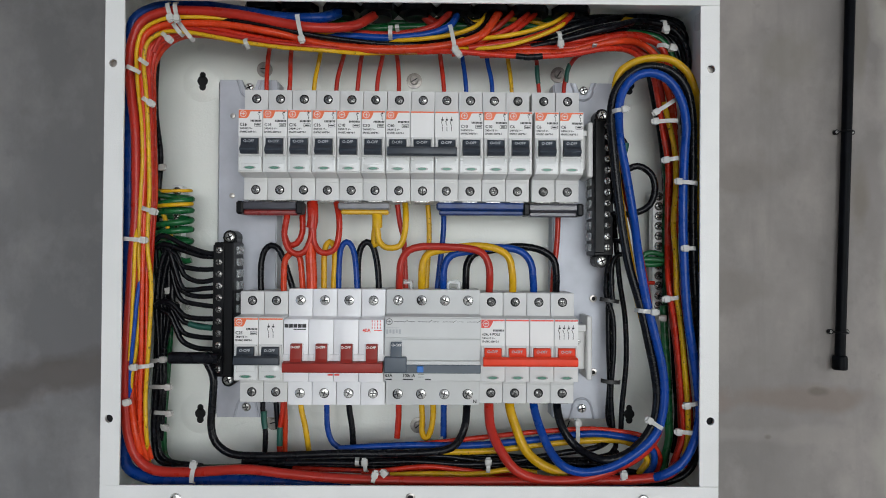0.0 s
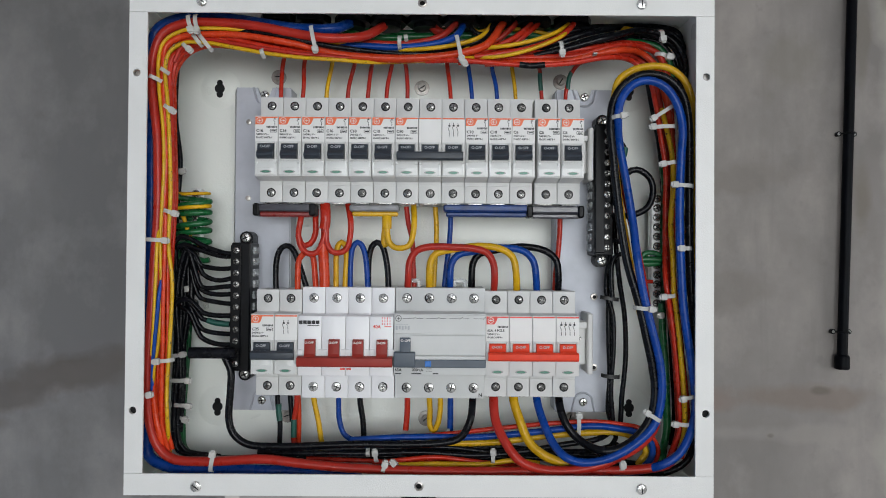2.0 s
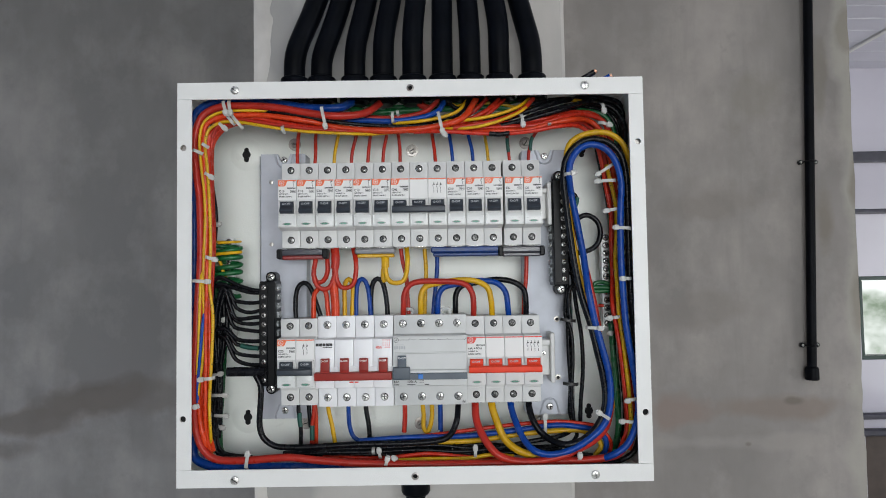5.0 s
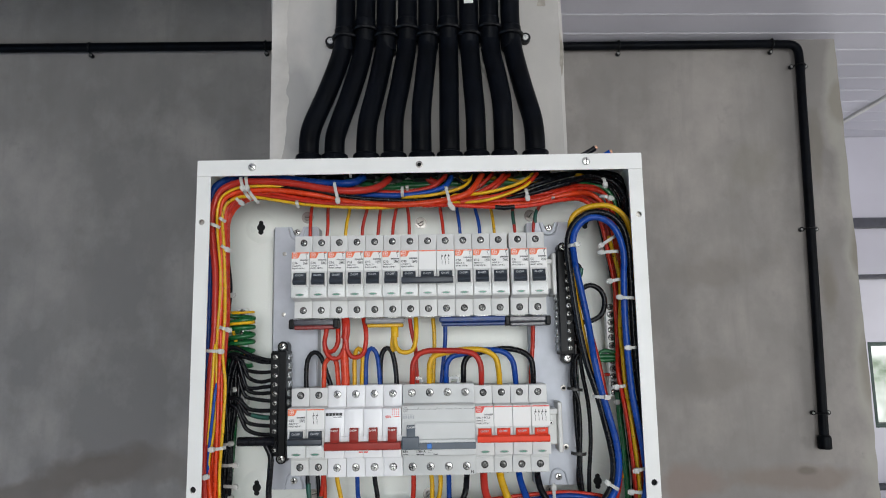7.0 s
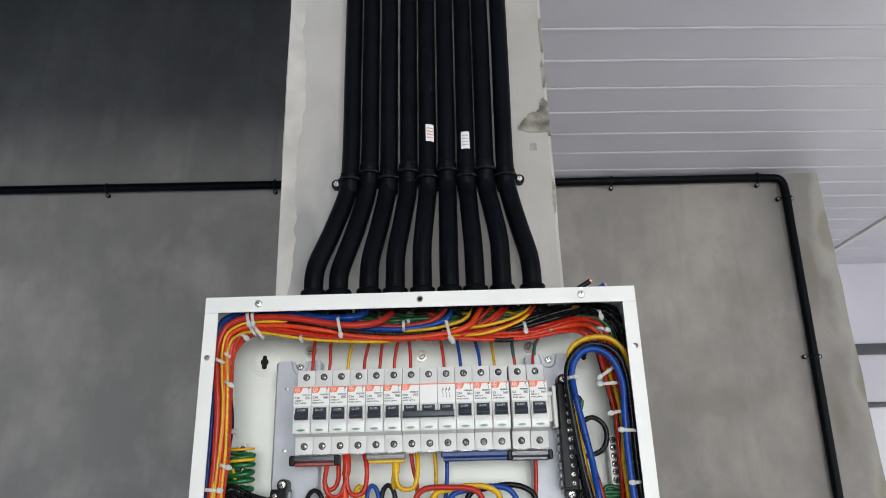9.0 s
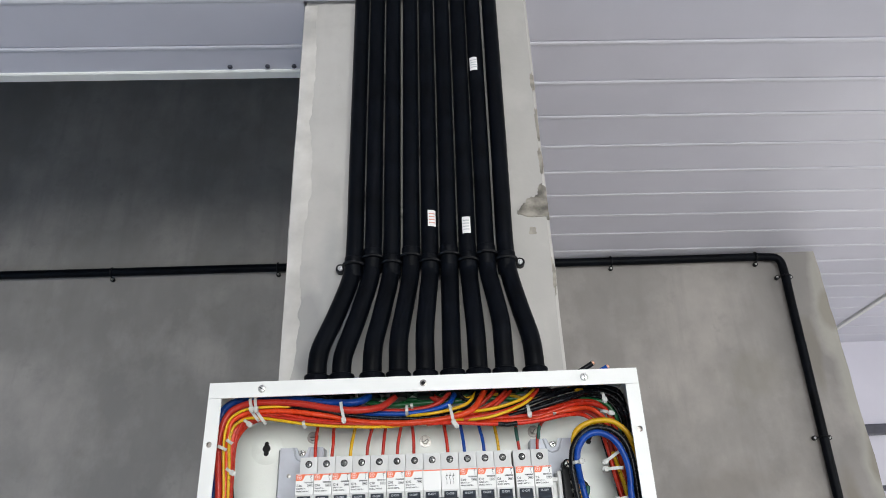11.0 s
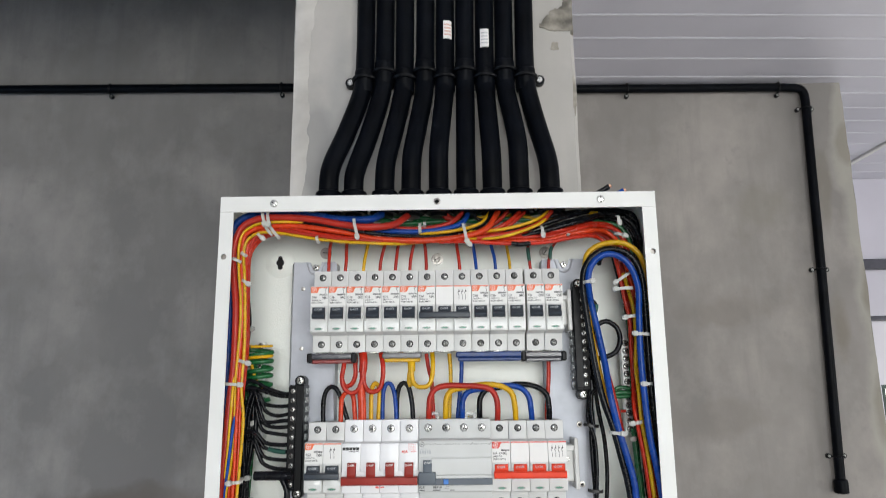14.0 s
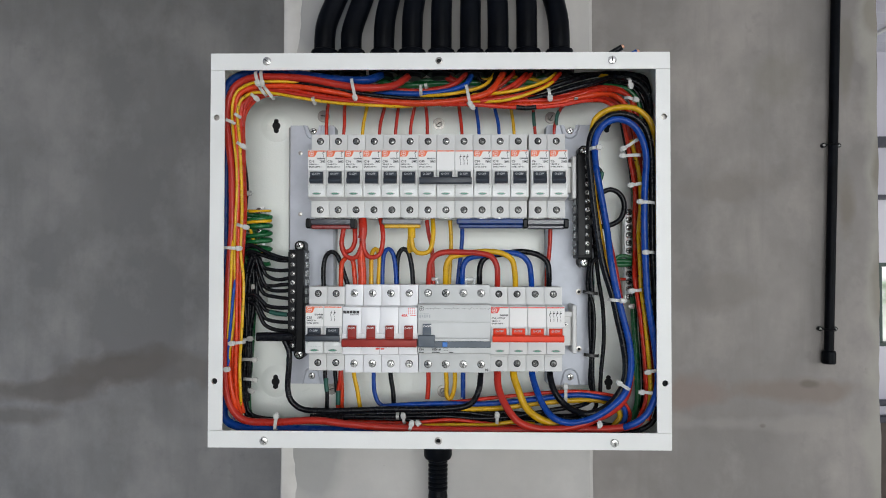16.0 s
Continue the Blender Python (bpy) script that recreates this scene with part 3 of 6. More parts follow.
def conduit_pipe(i):
    x0 = PX0[i] / 1000
    x1 = (-81.5 + 22.5 * i + PXJ[i] * 0.5) / 1000
    x2 = (-78 + 22.6 * i + PXJ[i]) / 1000
    yb, yt = 0.045, 0.0665
    r = 0.0104
    kink = ZB + (0.335 if i % 2 else 0.330)
    up = (-0.014, -0.018, -0.0105, -0.004, 0.004, -0.0106, 0.0004, 0.010, -0.0107)[i]
    e = thing("conduit_pipe", x0, yb, ZB + 0.183, "black PVC conduit pipe bent from the box up the pier", "conduit", "conduits above the box")
    o = Vector((x0, yb, ZB + 0.183))
    pts = [(x0, yb, ZB + 0.183), (x0, yb, ZB + 0.215), (x0 + (x1 - x0) * 0.06, yb + 0.002, ZB + 0.243 + up), (x0 + (x1 - x0) * 0.5, (yb + yt) / 2, ZB + 0.282 + up * 0.75),
           (x0 + (x1 - x0) * 0.93, yt - 0.001, ZB + 0.322), (x1, yt, ZB + 0.345), (x1 + (x2 - x1) * 0.4, yt, ZB + 0.5), (x2, yt, ZB + 0.79)]
    bm = B()
    sweep(bm, [q - o for q in spline(pts, 0.006)], r, 18)
    part("pipe", bm, M["pipe"], e)
    # collar at the box
    bm = B()
    sweep(bm, [Vector((0, 0, z)) for z in (0.0, 0.001, 0.014, 0.0155, 0.0165)], 0.014, 20, radii=[0.0128, 0.0138, 0.0138, 0.0132, 0.0115])
    part("collar", bm, M["pipe"], e, "round black adaptor collar")
    # threaded spigot and lock nut under the box top
    bm = B()
    rod(bm, (0, 0, -0.012), (0, 0, 0.0), 0.0095, 18)
    rod(bm, (0, 0, -0.0085), (0, 0, -0.003), 0.0148, 8)
    part("lock_nut", bm, M["blk"], e)
    # coupling bead where the bend enters the straight pipe
    zc = 0.151 + (0.010 if i % 2 else 0.0)
    bm = B()
    c = Vector((x1, yt, ZB + 0.183 + zc)) - o
    sweep(bm, [c + Vector((0, 0, z)) for z in (-0.014, -0.012, 0.006, 0.0075, 0.009, 0.0105, 0.012)], r, 18,
          radii=[r + 0.0002, r + 0.0006, r + 0.0006, r + 0.0010, r + 0.0006, r + 0.0009, r + 0.0002])
    part("coupling", bm, M["pipe"], e)
    return e


for i in range(9):
    conduit_pipe(i)


def saddle(x, z, y, r, horizontal=False, lug=1, label="black pipe saddle screwed to the wall", depth=0.004):
    """A saddle strap with an eye and screw at its foot."""
    e = thing("pipe_saddle", x, y, z, label, "pipe clip", "pipe saddles")
    bm = B()
    R = r + 0.0018
    if horizontal:
        arc = [Vector((0, -R * math.sin(a), R * math.cos(a))) for a in [math.pi * k / 12 for k in range(13)]]
        arc = [Vector((0, 0.0125, R))] + arc + [Vector((0, 0.0125, -R))]
    else:
        arc = [Vector((R * math.cos(a), -R * math.sin(a), 0)) for a in [math.pi * k / 12 for k in range(13)]]
        arc = [Vector((R, 0.0125, 0))] + arc + [Vector((-R, 0.0125, 0))]
    sweep(bm, arc, 0.0020, 8)
    part("strap", bm, M["blk"], e)
    for s in ((-1, 1) if lug == 2 else (lug,)):
        c = Vector((0, 0.009, -s * (R + 0.004))) if horizontal else Vector((s * (R + 0.0045), 0.009, 0))
        bm = B()
        rod(bm, c + Vector((0, 0.004, 0)), c + Vector((0, -0.003, 0)), 0.0058, 14)
        part("lug", bm, M["blk"], e)
        bm = B()
        rod(bm, c + Vector((0, -0.003, 0)), c + Vector((0, -0.0045, 0)), 0.0032, 12)
        part("screw", bm, M["steel"], e)
    return e


# spacer saddles along the pier
for i in range(9):
    saddle((-81.5 + 22.5 * i) / 1000, ZB + 0.336 + (0.008 if i % 2 else 0), 0.0665, 0.0107, lug=-1 if i < 8 else 1, label="black spacer saddle holding a conduit to the pier")

# paper stickers wrapped on the pipes
for x, z, i, w in ((0.013, ZB + 0.391, 4, 0.010), (0.048, ZB + 0.380, 6, 0.010), (0.080, ZB + 0.625, 7, 0.013)):
    x1 = (-81.5 + 22.5 * i) / 1000
    e = thing("pipe_sticker", x1 + 0.0006, 0.0665, z, "small white printed paper sticker wrapped on a conduit", "sticker")
    bm = B()
    rr = 0.01068
    a0 = {4: -0.15, 6: -0.55, 7: -0.7}[i]
    da = 0.23 if i == 7 else 0.16
    rows_ = []
    for k in range(7):
        a = a0 + k * da
        rows_.append([bm.verts.new((rr * math.sin(a), -rr * math.cos(a), zz)) for zz in (-0.011, 0.011)])
    for a, b in zip(rows_, rows_[1:]):
        bm.faces.new((a[0], b[0], b[1], a[1]))
    part("paper", bm, M["sticker"], e)
    bm = B()
    rr = 0.01082
    for zz in (-0.006, -0.002, 0.002, 0.006):
        prev = None
        for k in range(6):
            a = a0 + 0.12 + k * (da - 0.02)
            cur = [bm.verts.new((rr * math.sin(a), -rr * math.cos(a), zz + d)) for d in (-0.0007, 0.0007)]
            if prev:
                bm.faces.new((prev[0], cur[0], cur[1], prev[1]))
            prev = cur
    part("fine_print", bm, M["fadedred"] if i == 4 else M["pale"], e)


# wall conduits: across the wall and down to a socket end
def wall_run(name, pts, r, label):
    e = thing(name, *pts[0], label, "conduit")
    o = Vector(pts[0])
    bm = B()
    sweep(bm, [q - o for q in spline(pts, 0.02)], r, 14)
    part("pipe", bm, M["pipe"], e)
    return e


YC = YW - 0.016
wall_run("wall_conduit", [(-2.9, YC, 2.286), (-1.165, YC, 2.263), (-0.428, YC, 2.255), (0.02, YC, 2.247)], 0.0112, "black conduit pipe run level across the grey wall")
run = wall_run("wall_conduit", [(0.02, YC, 2.2405), (0.35, YC, 2.238), (0.60, YC, 2.2355), (0.885, YC, 2.2325), (0.914, YC, 2.2295), (0.924, YC, 2.219), (0.9265, YC, 2.195), (0.924, YC, 2.09), (0.9135, YC, 1.7), (0.9005, YC, 1.26)], 0.0108,
               "black conduit pipe crossing the wall and bent down to a socket")
o = Vector((0.02, YC, 2.2405))
bm = B()
sweep(bm, [Vector((0.9005 - (z - 1.245) * -0.008, YC, z)) - o for z in (1.236, 1.238, 1.262, 1.266, 1.268)], 0.0165, 16, radii=[0.0135, 0.0155, 0.0155, 0.014, 0.011])
part("end_socket", bm, M["pipe"], run, "black socket at the pipe end")
for x, z in ((0.472, 2.2365), (0.860, 2.233), (-0.425, 2.255), (-0.875, 2.2585), (-1.33, 2.265)):
    saddle(x, z, YC, 0.0112, True, 1, "black pipe saddle on the wall conduit")
for x, z in ((0.926, 2.175), (0.9145, 1.757), (0.902, 1.318)):
    saddle(x, z, YC, 0.0112, False, 2, "black pipe saddle on the wall conduit")

# conduit that leaves the box downwards, with a corrugated flexible neck
e = thing("flexible_conduit", -0.0015, 0.045, ZB - 0.1825, "black corrugated conduit leaving the box downwards", "conduit")
bm = B()
sweep(bm, [Vector((0, 0, -z)) for z in (0, 0.001, 0.019, 0.0215, 0.023)], 0.0135, 20, radii=[0.0133, 0.0138, 0.0138, 0.0125, 0.0098])
part("collar", bm, M["pipe"], e)
bm = B()
zz, rad = [], []
z = 0.022
for k in range(7):
    for dz, rr in ((0, 0.0086), (0.0010, 0.0096), (0.0028, 0.0096), (0.0038, 0.0086)):
        zz.append(-(z + dz))
        rad.append(rr)
    z += 0.0044
zz += [-0.056, -0.0575, -1.2]
rad += [0.0092, 0.0095, 0.0095]
sweep(bm, [Vector((0, 0, q)) for q in zz], 0.009, 18, radii=rad)
part("flexible_pipe", bm, M["pipe"], e)

# ---- distribution box ----
box_ = thing("distribution_box", 0, 0.08, ZB, "open white powder-coated steel distribution box on a pier", "electrical box")
HX, HZ = 0.2132, 0.183
IX, IZ = 0.2, 0.1675


def bpart(name, bm, material, label="", smooth=35):
    """Part of the box; coordinates measured from the box middle, y from the front rim."""
    bmesh.ops.translate(bm, verts=bm.verts[:], vec=(0, -0.08, 0))
    return part(name, bm, material, box_, label, smooth)


bm = B()
block(bm, -HX + 0.001, HX - 0.001, 0.0765, 0.0795, -HZ + 0.001, HZ - 0.001)
bpart("back_panel", bm, M["boxin"], "cream coated back panel")
for s in (-1, 1):
    bm = B()
    block(bm, s * (HX - 0.0006), s * (HX - 0.0022), 0.002, 0.0765, -HZ + 0.002, HZ - 0.002)
    bpart("side_panel", bm, M["boxin"])
    bm = B()
    block(bm, -HX + 0.0024, HX - 0.0024, 0.002, 0.0765, s * (HZ - 0.0006), s * (HZ - 0.0022))
    bpart("top_panel" if s > 0 else "bottom_panel", bm, M["boxin"])


def rim_piece(x0, x1, z0, z1, holes):
    """A flange strip with a folded back edge and round holes through it."""
    bm = B()
    pts = [(x0, z0), (x1, z0), (x1, z1), (x0, z1)]
    loops = [[bm.verts.new((x, 0.0, z)) for x, z in pts]]
    edges = [bm.edges.new((loops[0][i], loops[0][(i + 1) % 4])) for i in range(4)]
    for hx, hz, hr in holes:
        ring = [bm.verts.new((hx + hr * math.cos(2 * math.pi * k / 18), 0.0, hz + hr * math.sin(2 * math.pi * k / 18))) for k in range(18)]
        edges += [bm.edges.new((ring[k], ring[(k + 1) % 18])) for k in range(18)]
    g = bmesh.ops.triangle_fill(bm, use_beauty=True, edges=edges, normal=(0, -1, 0))
    fs = [q for q in g["geom"] if isinstance(q, bmesh.types.BMFace)]
    r = bmesh.ops.extrude_face_region(bm, geom=fs)
    bmesh.ops.translate(bm, verts=[v for v in r["geom"] if isinstance(v, bmesh.types.BMVert)], vec=(0, 0.0016, 0))
    bmesh.ops.recalc_face_normals(bm, faces=bm.faces[:])
    return bm


for s in (-1, 1):
    bm = rim_piece(min(s * HX, s * IX), max(s * HX, s * IX), -HZ + 0.0158, HZ - 0.0158, [(s * 0.2075, 0.123, 0.0028), (s * 0.2075, -0.122, 0.0028)])
    bpart("side_flange", bm, M["box"], "white front flange with screw holes", None)
    bm = rim_piece(-HX, HX, min(s * HZ, s * IZ), max(s * HZ, s * IZ), [(0.0, s * 0.1755, 0.0022)])
    bpart("cross_flange", bm, M["box"], "white front flange with screw holes", None)
    bm = B()
    block(bm, s * (HX - 0.0003), s * HX, 0.0017, 0.014, -HZ, HZ)
    block(bm, -HX + 0.0006, HX - 0.0006, 0.0017, 0.014, s * (HZ - 0.0003), s * HZ)
    bpart("flange_fold", bm, M["box"])
# plugs behind the flange holes; the black ones paint the holes' shade
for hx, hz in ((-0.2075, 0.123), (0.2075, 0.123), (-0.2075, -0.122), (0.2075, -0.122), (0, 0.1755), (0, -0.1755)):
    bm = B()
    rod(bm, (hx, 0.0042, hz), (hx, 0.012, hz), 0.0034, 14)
    bpart("hole_backing", bm, M["hole"] if hz < 0.1 or hx == 0 else M["washer"])
    if hx == 0:
        bm = B()
        for k in range(24):
            a, b = 2 * math.pi * k / 24, 2 * math.pi * (k + 1) / 24
            q = [bm.verts.new((hx + r * math.cos(c), y, hz + r * math.sin(c))) for r, y, c in ((0.0021, -0.0006, a), (0.0034, -0.0002, a), (0.0034, -0.0002, b), (0.0021, -0.0006, b))]
            bm.faces.new(q)
        bpart("eyelet", bm, M["washer"])
for hx, hz in ((-0.1605, 0.1755), (0.1600, 0.1755), (-0.1610, -0.1765), (0.1610, -0.1765)):
    bm = B()
    sweep(bm, [Vector((hx, y, hz)) for y in (0.0, -0.0006, -0.0016, -0.0019)], 0.004, 18, radii=[0.0038, 0.0040, 0.0034, 0.0026])
    sc = bpart("cover_screw", bm, M["steel"], "zinc slotted cover screw")
    bm = B()
    a = 0.5 + hx * 7
    c, s_ = math.cos(a), math.sin(a)
    q = [(hx + u * c - v * s_, -0.0020, hz + u * s_ + v * c) for u, v in ((-0.0028, -0.0004), (0.0028, -0.0004), (0.0028, 0.0004), (-0.0028, 0.0004))]
    bm.faces.new([bm.verts.new(w) for w in q])
    bmesh.ops.translate(bm, verts=bm.verts[:], vec=(0, -0.08, 0))
    part("slot", bm, M["hole"], sc)

# embossed keyholes in the back panel
for hx, hz in ((-0.171, 0.130), (0.171, 0.130), (-0.170, -0.135), (0.172, -0.134)):
    bm = B()
    sweep(bm, [Vector((hx, y, hz)) for y in (0.0767, 0.0764, 0.0757, 0.0749, 0.0744, 0.0742, 0.0742)], 0.01, 40, radii=[0.0175, 0.0162, 0.0140, 0.0120, 0.0098, 0.0080, 0.002], caps=True)
    bpart("keyhole_boss", bm, M["boxin"], "", 60)
    # black discs on the boss paint the keyhole's darkness
    bm = B()
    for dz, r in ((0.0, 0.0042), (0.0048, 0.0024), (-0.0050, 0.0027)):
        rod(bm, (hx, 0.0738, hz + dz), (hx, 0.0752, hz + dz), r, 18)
    bpart("keyhole", bm, M["hole"], "keyhole slot drawn as near-black discs")
for hx, hz in ((-0.002, 0.132), (-0.122, 0.140), (0.114, 0.138), (0.003, -0.144), (-0.112, -0.142), (0.123, -0.142)):
    bm = B()
    rod(bm, (hx, 0.0766, hz), (hx, 0.0748, hz), 0.0062, 28)
    w = bpart("washer", bm, M["washer"], "large nickel washer")
    bm = B()
    rod(bm, (hx, 0.0748, hz), (hx, 0.0728, hz), 0.0034, 18, r2=0.0028)
    bo = bpart("bolt", bm, M["washer"], "slotted bolt head")
    bm = B()
    a = hx * 31 + 0.6
    c, s_ = math.cos(a), math.sin(a)
    bm.faces.new([bm.verts.new((hx + u * c - v * s_, 0.0726 - 0.08, hz + u * s_ + v * c)) for u, v in ((-0.0027, -0.00045), (0.0027, -0.00045), (0.0027, 0.00045), (-0.0027, 0.00045))])
    part("slot", bm, M["hole"], bo)


def cross_screw(bm, x, y, z, r, turn=0.4, mi=0, mj=1):
    """Screw head facing -y; a flat dark cross paints the shade of its recess."""
    sweep(bm, [Vector((x, q, z)) for q in (y + 0.002, y, y - r * 0.25, y - r * 0.3)], r, 14, radii=[r, r, r * 0.75, r * 0.3], mi=mi)
    for k in (0, 1):
        a = turn + k * math.pi / 2
        c, s_ = math.cos(a), math.sin(a)
        q = [(x + u * c - v * s_, y - r * 0.33, z + u * s_ + v * c) for u, v in ((-r * 0.7, -r * 0.13), (r * 0.7, -r * 0.13), (r * 0.7, r * 0.13), (-r * 0.7, r * 0.13))]
        bm.faces.new([bm.verts.new(w) for w in q]).material_index = mj
    return bm


# galvanised mounting plates
for s, x0, x1 in ((-1, -0.152, -0.108), (1, 0.108, 0.153)):
    e = thing("mounting_plate", (x0 + x1) / 2, 0.0765, ZB, "grey galvanised steel mounting plate in the box", "mounting plate", "mounting plates")
    cx = (x0 + x1) / 2
    w = (x1 - x0) / 2
    xo, xi = (-w, w) if s < 0 else (w, -w)
    sx = -0.129 - cx if s < 0 else 0.1305 - cx
    bm = B()
    out = [(-w, -0.134), (w, -0.134), (w, 0.127), (sx + 0.006, 0.127), (sx + 0.004, 0.121), (sx + 0.002, 0.1185), (sx - 0.002, 0.1185), (sx - 0.004, 0.121), (sx - 0.006, 0.127), (-w, 0.127)]
    a = [bm.verts.new((x, -0.0185, z)) for x, z in out]
    q = bm.faces.new(a)
    bmesh.ops.triangulate(bm, faces=[q])
    r = bmesh.ops.extrude_face_region(bm, geom=bm.faces[:])
    bmesh.ops.translate(bm, verts=[v for v in r["geom"] if isinstance(v, bmesh.types.BMVert)], vec=(0, 0.0015, 0))
    bmesh.ops.recalc_face_normals(bm, faces=bm.faces[:])
    part("plate", bm, M["galv"], e)
    bm = B()
    vs = [bm.verts.new((xo + d, y, z)) for d, y in ((0, -0.0186), (s * 0.0036, -0.010), (s * 0.0036, 0.0)) for z in (-0.133, 0.126)]
    bm.faces.new((vs[0], vs[1], vs[3], vs[2]))
    bm.faces.new((vs[2], vs[3], vs[5], vs[4]))
    vs = [bm.verts.new((xi + d, y, z)) for d, y in ((0, -0.0186), (-s * 0.0010, -0.006), (-s * 0.0010, 0.0)) for z in (-0.133, 0.126)]
    bm.faces.new((vs[0], vs[1], vs[3], vs[2]))
    bm.faces.new((vs[2], vs[3], vs[5], vs[4]))
    block(bm, xi - 0.0008, xi + 0.0008, -0.0170, 0.0, -0.133, 0.126)
    part("flange", bm, M["galv"], e)
    for z in (0.121, -0.126):
        bm = B()
        cross_screw(bm, sx, -0.0195, z, 0.0034, 0.3 + z)
        part("screw", bm, [M["steel"], M["hole"]], e)
        bm = B()
        arc = [Vector((sx + 0.0075 * math.cos(t), -0.0186, z + 0.0075 * math.sin(t) * (1 if z < 0 else -1) - (0.0 if z < 0 else 0.0))) for t in [math.pi * k / 12 for k in range(13)]]
        arc = [Vector((sx + 0.0095, -0.0186, z - (0.008 if z < 0 else -0.006)))] + arc + [Vector((sx - 0.0095, -0.0186, z - (0.008 if z < 0 else -0.006)))]
        sweep(bm, arc, 0.0009, 8)
        part("pressed_bead", bm, M["galv"], e)
    if s < 0:
        for z in (0.099, 0.037):
            bm = B()
            sweep(bm, [Vector((-0.0118, y, z)) for y in (-0.0185, -0.0195, -0.0197)], 0.002, 14, radii=[0.0022, 0.002, 0.001])
            part("rivet", bm, M["washer"], e)
    else:
        for z in (-0.041, -0.098):
            bm = B()
            sweep(bm, [Vector((0.0085, y, z)) for y in (-0.0185, -0.0195, -0.0197)], 0.002, 14, radii=[0.0030, 0.0028, 0.001])
            rv = part("rivet", bm, M["washer"], e)
            # black disc on the rivet paints its hole's shade
            bm = B()
            rod(bm, (0.0085, -0.0199, z), (0.0085, -0.0190, z), 0.0015, 14)
            part("rivet_hole", bm, M["hole"], rv)

# DIN rails behind the breakers, with end stops
for z, stop in ((ZB + 0.071, (0.0215, 0.041)), (ZB - 0.076, (0.0255, 0.047))):
    e = thing("din_rail", 0, 0.058, z, "steel top-hat rail with a grey end stop", "mounting rail", "rails in the box")
    bm = B()
    block(bm, -0.135, 0.130, -0.0015, 0.0, -0.0175, 0.0175)
    block(bm, -0.135, 0.130, -0.0078, -0.0062, 0.0125, 0.0175)
    block(bm, -0.135, 0.130, -0.0078, -0.0062, -0.0175, -0.0125)
    part("rail", bm, M["galv"], e)
    bm = B()
    hz = stop[1] / 2
    block(bm, 0.1185, 0.1285, -0.020, 0.0, -hz * 0.72, hz * 0.72, 0.001)
    block(bm, 0.1285, 0.1325, -0.026, 0.0, -hz, hz, 0.0008)
    block(bm, 0.1200, 0.1285, -0.024, -0.02, hz * 0.5, hz * 0.72, 0.0005)
    part("end_stop", bm, M["case"], e, "light grey plastic end stop")
    bm = B()
    cross_screw(bm, 0.1225, -0.0206, 0.004, 0.0024)
    part("screw", bm, [M["steel"], M["hole"]], e)


# ---- breakers ----
PITCH = 0.01735
YF, YN = 0.026, 0.0102      # terminal shoulder and nose faces
ZT, ZBOT = 0.0402, -0.0402  # half height
CACHE = {}


def shared(key, build, material, name, parent, label="", smooth=35):
    if key not in CACHE:
        ob = part(name, build(), material, parent, label, smooth)
        CACHE[key] = ob.data
        return ob
    ob = new(name, CACHE[key])
    ob.parent = parent
    if label:
        ob["label"] = label
    return ob


def case_profile(n0, n1, yf, yn, zt=ZT, zb=ZBOT, step=0.0):
    return [(0.050 - 0.018, zb), (yf, zb), (yf, n1 - 0.0022 - step), (yf - 0.0028, n1 - 0.0022 - step), (yn, n1), (yn, n0), (yf - 0.001, n0 + 0.0006), (yf, n0 + 0.0006), (yf, zt), (0.050 - 0.018, zt)]


def pole_case(w, key, n0, n1, yf, yn):
    def build():
        bm = B()
        p = case_profile(n0, n1, yf, yn)
        p[0], p[-1] = (0.062, ZBOT), (0.062, ZT)
        return extrude_profile(bm, p, -w / 2 + 0.00012, w / 2 - 0.00012, 0.0005)
    return build


def terminal(parent, x, z, yf, key, turn, r=0.0034, bright=False):
    """A screw over a near-black disc that paints the shade of its round terminal hole."""
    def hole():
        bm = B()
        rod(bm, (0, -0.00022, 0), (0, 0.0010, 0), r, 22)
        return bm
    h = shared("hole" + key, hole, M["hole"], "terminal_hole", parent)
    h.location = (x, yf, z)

    def screw():
        bm = B()
        rr = r * (0.94 if bright else 0.78)
        for a, b, y0, y1 in ((0.0, rr, -0.0005, -0.0004),):
            ring = [bm.verts.new((b * math.cos(2 * math.pi * k / 18), y1, b * math.sin(2 * math.pi * k / 18))) for k in range(18)]
            mid = [bm.verts.new((b * 0.72 * math.cos(2 * math.pi * k / 18), y0 - 0.0004, b * 0.72 * math.sin(2 * math.pi * k / 18))) for k in range(18)]
            for k in range(18):
                bm.faces.new((ring[k], ring[(k + 1) % 18], mid[(k + 1) % 18], mid[k]))
            bm.faces.new(mid)
        for k in (0, 1):
            c, s_ = math.cos(k * math.pi / 2), math.sin(k * math.pi / 2)
            q = [(u * c - v * s_, -0.00105, u * s_ + v * c) for u, v in ((-rr * 0.66, -rr * 0.12), (rr * 0.66, -rr * 0.12), (rr * 0.66, rr * 0.12), (-rr * 0.66, rr * 0.12))]
            bm.faces.new([bm.verts.new(w) for w in q]).material_index = 1
        bmesh.ops.recalc_face_normals(bm, faces=bm.faces[:])
        return bm
    s = shared("screw" + key, screw, [M["steel" if bright else "termscrew"], M["slot"]], "terminal_screw", parent)
    s.matrix_local = pose(x, yf + 0.0001, z, random.uniform(-9, 9), turn, random.uniform(-9, 9))


